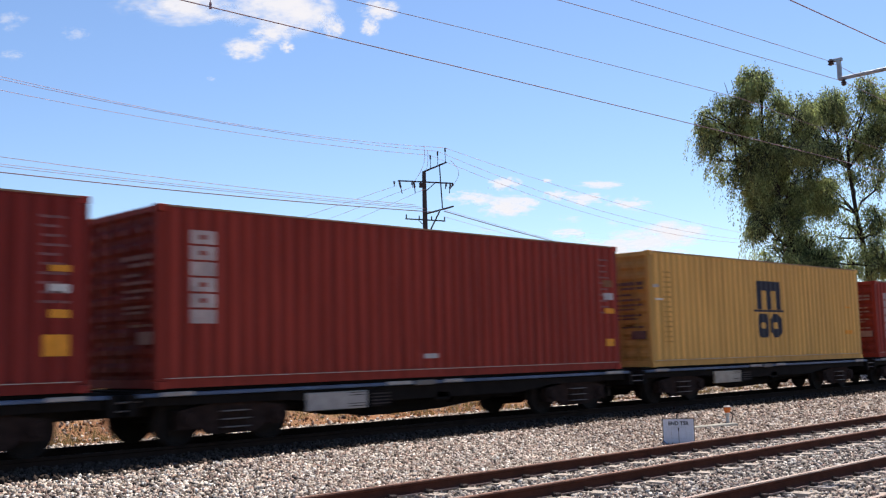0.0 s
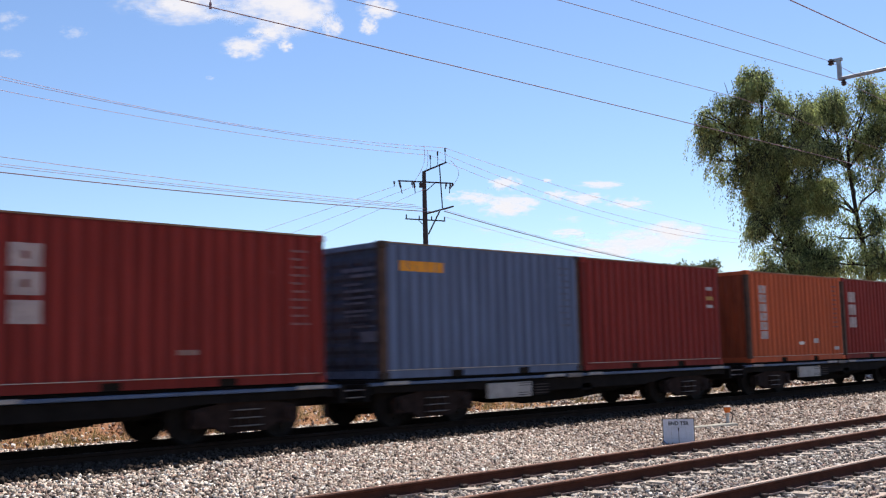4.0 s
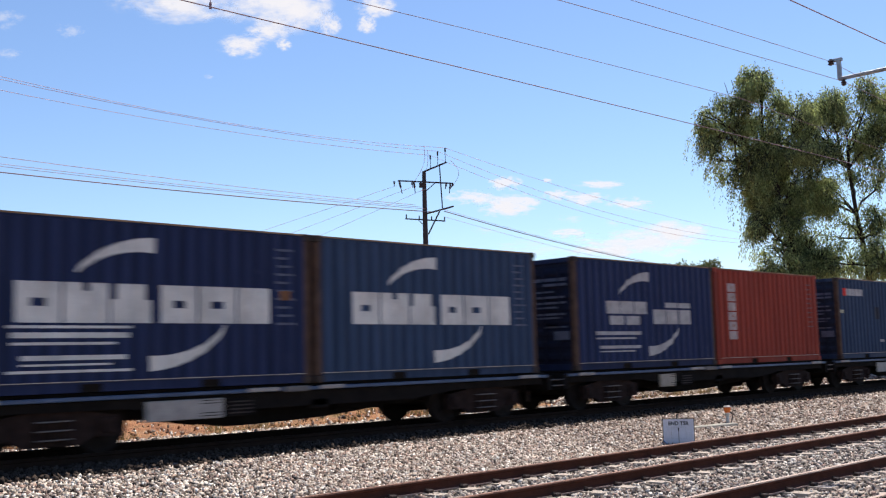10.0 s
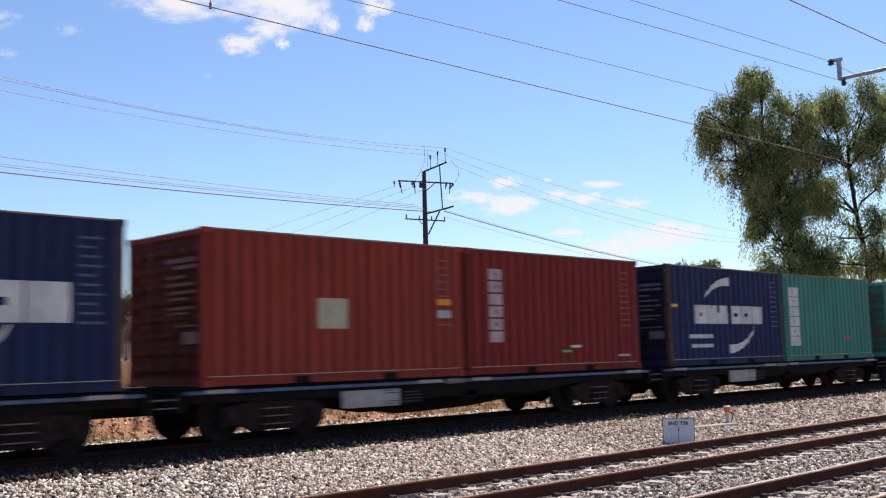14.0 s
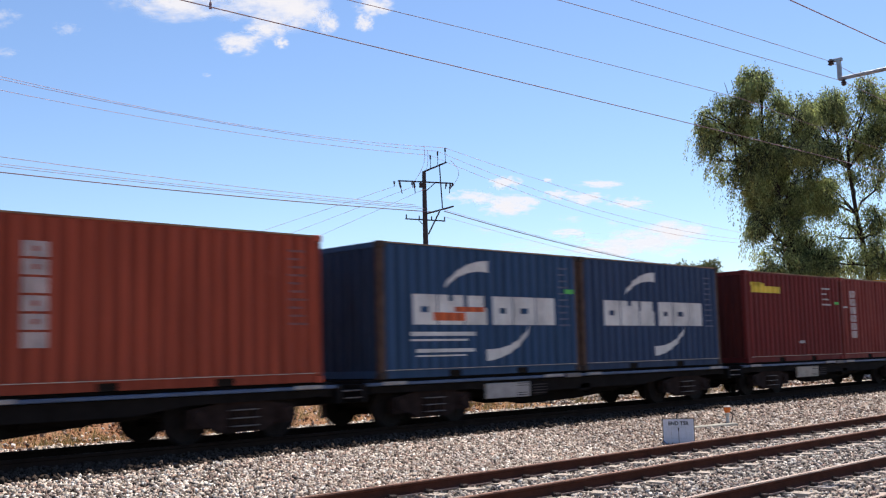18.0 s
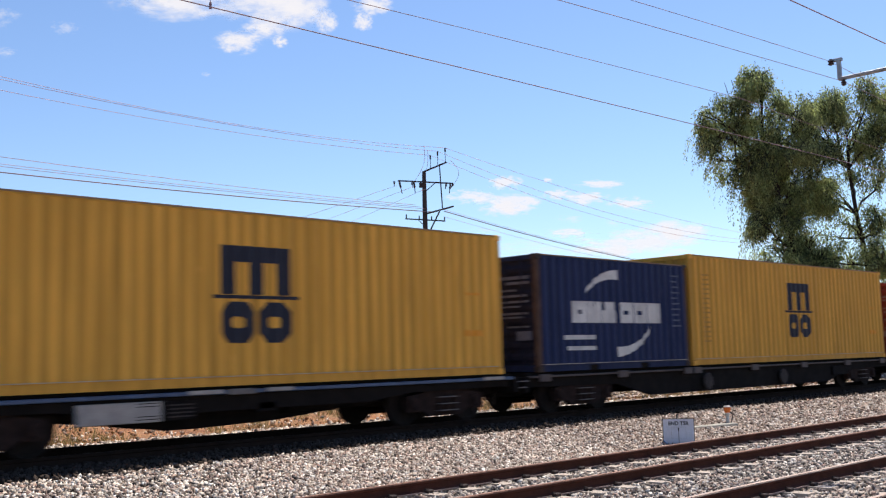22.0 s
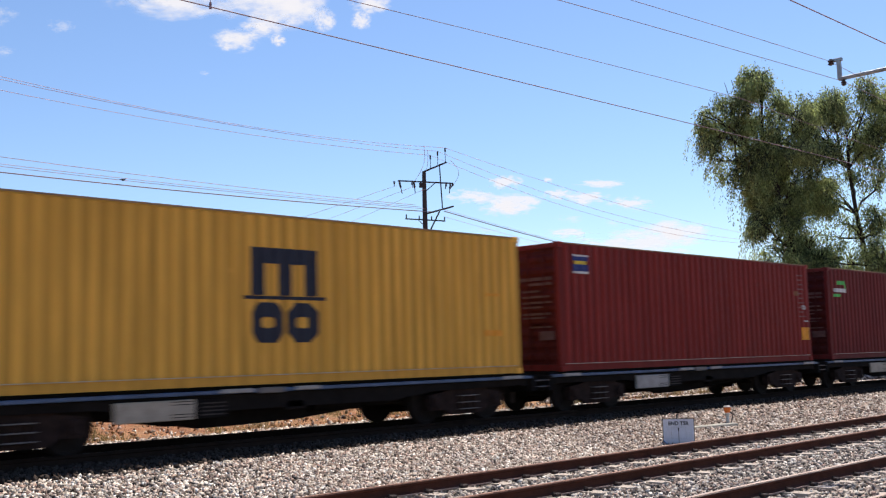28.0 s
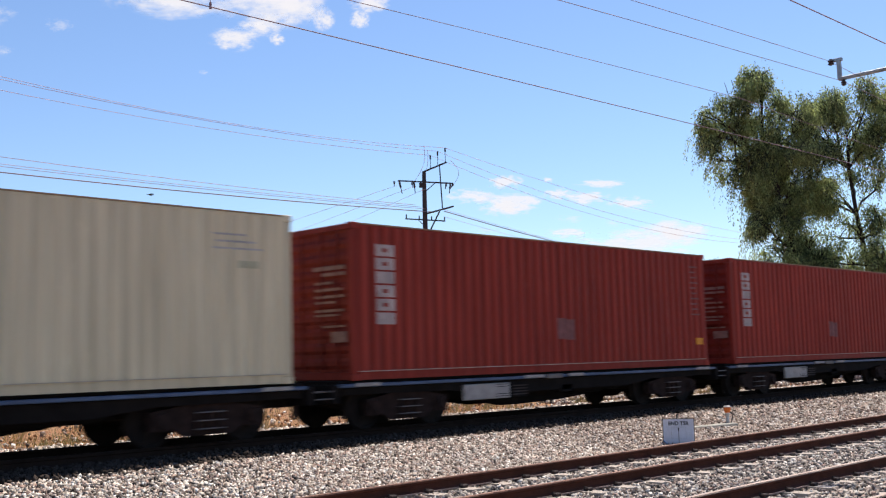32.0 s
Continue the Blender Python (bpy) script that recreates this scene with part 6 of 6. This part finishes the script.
# ---- clouds, far off ----
def cloud_mat(name, low, high, most, size=2.3):
    m, nt, b = node_mat(name)
    nt.nodes.remove(b)
    tc = nt.nodes.new("ShaderNodeTexCoord")
    ln = nt.nodes.new("ShaderNodeVectorMath")
    ln.operation = "LENGTH"
    nt.links.new(tc.outputs["Object"], ln.inputs[0])
    oi = nt.nodes.new("ShaderNodeObjectInfo")
    gpos = nt.nodes.new("ShaderNodeVectorMath")
    gpos.operation = "SCALE"
    gpos.inputs["Scale"].default_value = 37.0
    cmb = nt.nodes.new("ShaderNodeCombineXYZ")
    for i in range(3):
        nt.links.new(oi.outputs["Random"], cmb.inputs[i])
    nt.links.new(cmb.outputs[0], gpos.inputs[0])
    mp = nt.nodes.new("ShaderNodeVectorMath")
    mp.operation = "ADD"
    nt.links.new(tc.outputs["Object"], mp.inputs[0])
    nt.links.new(gpos.outputs[0], mp.inputs[1])
    nz = nt.nodes.new("ShaderNodeTexNoise")
    nz.inputs["Scale"].default_value, nz.inputs["Detail"].default_value, nz.inputs["Roughness"].default_value = size, 9.0, 0.62
    nt.links.new(mp.outputs[0], nz.inputs["Vector"])
    # density: noise less the distance from the middle
    m1 = nt.nodes.new("ShaderNodeMath")
    m1.operation = "MULTIPLY_ADD"
    nt.links.new(ln.outputs["Value"], m1.inputs[0])
    m1.inputs[1].default_value = -0.44
    nt.links.new(nz.outputs[0], m1.inputs[2])
    mr = nt.nodes.new("ShaderNodeMapRange")
    mr.interpolation_type = "SMOOTHSTEP"
    for k, v in (("From Min", low), ("From Max", high), ("To Min", 0.0), ("To Max", most)):
        mr.inputs[k].default_value = v
    nt.links.new(m1.outputs[0], mr.inputs["Value"])
    rim = nt.nodes.new("ShaderNodeMapRange")
    rim.interpolation_type = "SMOOTHSTEP"
    for k, v in (("From Min", 0.66), ("From Max", 1.0), ("To Min", 1.0), ("To Max", 0.0)):
        rim.inputs[k].default_value = v
    nt.links.new(ln.outputs["Value"], rim.inputs["Value"])
    dens = nt.nodes.new("ShaderNodeMath")
    dens.operation = "MULTIPLY"
    nt.links.new(mr.outputs[0], dens.inputs[0])
    nt.links.new(rim.outputs[0], dens.inputs[1])
    # the flat card glows by itself in place of sunlight on the cloud
    em = nt.nodes.new("ShaderNodeEmission")
    em.inputs["Color"].default_value, em.inputs["Strength"].default_value = (0.97, 0.98, 1.0, 1), 0.74
    tr = nt.nodes.new("ShaderNodeBsdfTransparent")
    mx = nt.nodes.new("ShaderNodeMixShader")
    nt.links.new(dens.outputs[0], mx.inputs[0])
    nt.links.new(tr.outputs[0], mx.inputs[1])
    nt.links.new(em.outputs[0], mx.inputs[2])
    nt.links.new(mx.outputs[0], nt.nodes["Material Output"].inputs["Surface"])
    return m


M_CLOUD = cloud_mat("glowing white cloud", 0.03, 0.50, 0.95, 2.2)
M_BROKEN = cloud_mat("broken low cloud", 0.15, 0.45, 0.88, 2.6)
M_THIN = cloud_mat("thin cloud", 0.20, 0.60, 0.40)
cb_ = bmesh.new()
bmesh.ops.create_grid(cb_, x_segments=1, y_segments=1, size=1.0)
CLOUD_ME = mesh_of(cb_, "cloud")
FAR = 3000.0
FW, RT, UP = Vector((0.70723, 0.69941, 0.10323)), Vector((0.70486, -0.70886, -0.02627)), Vector((-0.05480, -0.09134, 0.99431))
CLOUDS = []


def cloud(u, v, w, h, drift, thin):
    """A far cloud; u, v its bearing right and up, w, h its half size, all as tangents; drift over the clip."""
    far = FAR + 12.0 * len(CLOUDS)
    c = far * (FW + RT * u + UP * v) + Vector(EYE)
    turn = Matrix((RT, UP, -FW)).transposed().to_4x4()
    ob = put("cloud", CLOUD_ME, M_THIN if thin else M_CLOUD if v > 0.1 else M_BROKEN)
    ob.scale = (FAR * w, FAR * h, 1)
    tagged(ob, "small bright white fair-weather cloud far off", "cloud", "clouds")
    CLOUDS.append((ob, turn, c, Vector(RT) * drift[0] * FAR + Vector(UP) * drift[1] * FAR))


f_ = 1846.0
# bearing and half size in units of 1 / f_, drift over the clip; the last group is thin
for px_, py_, hw_, hh_, dx_, dy_, thin_ in (
        (486, 10, 96, 42, -20, 14, 0), (535, 22, 60, 36, -20, 14, 0), (435, 87, 42, 20, -22, 18, 0), (590, 48, 20, 18, -18, 14, 0), (655, 49, 18, 15, -18, 14, 0), (672, 18, 36, 18, -18, 14, 0), (508, 84, 14, 10, -18, 14, 0), (480, 62, 40, 18, -20, 14, 0),
        (330, 8, 84, 34, -18, 12, 0), (250, 4, 66, 26, -18, 12, 1), (330, 34, 80, 20, -18, 12, 1), (16, 35, 40, 22, -22, 10, 1), (135, 60, 32, 16, -30, 16, 1), (22, 99, 28, 12, -22, 8, 1), (375, 140, 14, 6, -14, 12, 1),
        (832, 349, 48, 15, 2, 3, 0), (892, 326, 36, 16, 2, 3, 0), (905, 362, 70, 24, 2, 3, 0), (895, 372, 50, 16, 2, 3, 0), (1035, 352, 48, 14, 2, 2, 0), (1114, 363, 46, 14, 2, 2, 0), (1062, 327, 52, 8, 2, 2, 0), (1008, 412, 50, 11, 0, 0, 0), (1155, 426, 120, 32, 2, 1, 0), (1190, 410, 80, 22, 2, 1, 0), (1080, 440, 90, 22, 1, 1, 0), (968, 320, 12, 5, 2, 2, 0), (985, 345, 30, 12, 2, 2, 0),
        (1087, 395, 28, 9, 0, 0, 1), (1012, 388, 36, 9, 0, 0, 1), (859, 409, 36, 8, 0, 0, 1), (960, 440, 110, 22, 0, 0, 1)):
    cloud((px_ - 784) / f_, (441 - py_) / f_, hw_ * 1.25 / f_, hh_ * 1.35 / f_, (dx_ / f_, dy_ / f_), thin_)


# ---- a bird that settles on the wire ----
M_BIRD = plain("dark grey plumage", (0.045, 0.040, 0.042), 0.8)


def bird():
    t = thing("bird", pose(19.0, 32.9, 9.6), "small dark bird perching on the power line", "bird")
    bm = lathe([(0.004, -0.10), (0.022, -0.07), (0.038, -0.02), (0.036, 0.03), (0.02, 0.07), (0.006, 0.10)], n=10)
    part("body", bm, M_BIRD, t)
    hd = bmesh.new()
    bmesh.ops.create_icosphere(hd, subdivisions=2, radius=0.026, matrix=Matrix.Translation((0, -0.095, 0.022)))
    rod(hd, (0, -0.115, 0.02), (0, -0.14, 0.017), 0.007, 0.001, n=6)
    part("head", hd, M_BIRD, t)
    part("tail", boxes((-0.018, 0.018, 0.08, 0.18, -0.012, -0.004), bev=0.002), M_BIRD, t)
    for s in (-1, 1):
        part("wing", prism([(s * 0.03, -0.05), (s * 0.13, -0.03), (s * 0.10, 0.03), (s * 0.03, 0.06)], -0.004, 0.004), M_BIRD, t, "", pose(0, 0, 0.02, 90, 0, 0))
    return t


BIRD = bird()


def motions():
    rows = [(0, 0), (1, 12.33), (2, 24.60), (3, 37.01), (6, 74.63), (7, 87.26), (8, 99.87), (9, 112.44), (10, 124.88), (11, 137.46), (12, 150.05), (13, 162.66), (14, 175.15), (17, 213.05), (18, 225.51), (19, 237.89), (20, 250.45), (21, 262.69), (22, 274.88), (23, 286.98), (24, 299.08), (25, 311.06), (28, 346.60), (29, 358.38), (30, 369.95), (31, 381.62), (32, 393.22)]
    for ob, s, y, z in TRAIN:
        walk(ob, [(t, pose(s - d, y, z)) for t, d in rows])
    # the wheels roll with the train: one axle of each place is keyed, the others share its keys
    def gone(t):
        return float(np.interp(t, [r[0] for r in rows], [r[1] for r in rows]))
    lead = {}
    for w, axle in WHEELS:
        if axle not in lead:
            x = (-0.875, 0.875)[axle]
            walk(w, [(k / 30, pose(x, 0, WR, 0, -math.degrees(gone(k / 30) / WR) % 360, 0)) for k in range(0, 961)])
            lead[axle] = w.animation_data
        else:
            w.rotation_mode = "QUATERNION"
            w.animation_data_create()
            w.animation_data.action = lead[axle].action
            w.animation_data.action_slot = lead[axle].action_slot
    flight = [(0, -60, 60, 12, -90), (24, -20, 45, 9, -90), (25, 12.4, 32.9, 7.6, -80), (25.5, 14.06, 32.9, 7.70, -80), (26.2, 16.6, 32.9, 8.2, -70), (26.7, 17.61, 32.9, 8.25, -60), (31.25, 17.61, 32.9, 8.25, -60), (31.4, 17.7, 32.9, 8.33, -80), (31.6, 18.0, 32.9, 8.30, -90), (31.8, 18.28, 32.9, 8.15, -90), (32, 18.67, 32.9, 7.83, -90)]
    walk(BIRD, [(t, pose(x, y, z, 0, 0, a + 180)) for t, x, y, z, a in flight])
    for ob, turn, c, drift in CLOUDS:
        walk(ob, [(0, Matrix.Translation(c) @ turn), (32, Matrix.Translation(c + drift) @ turn)])


motions()
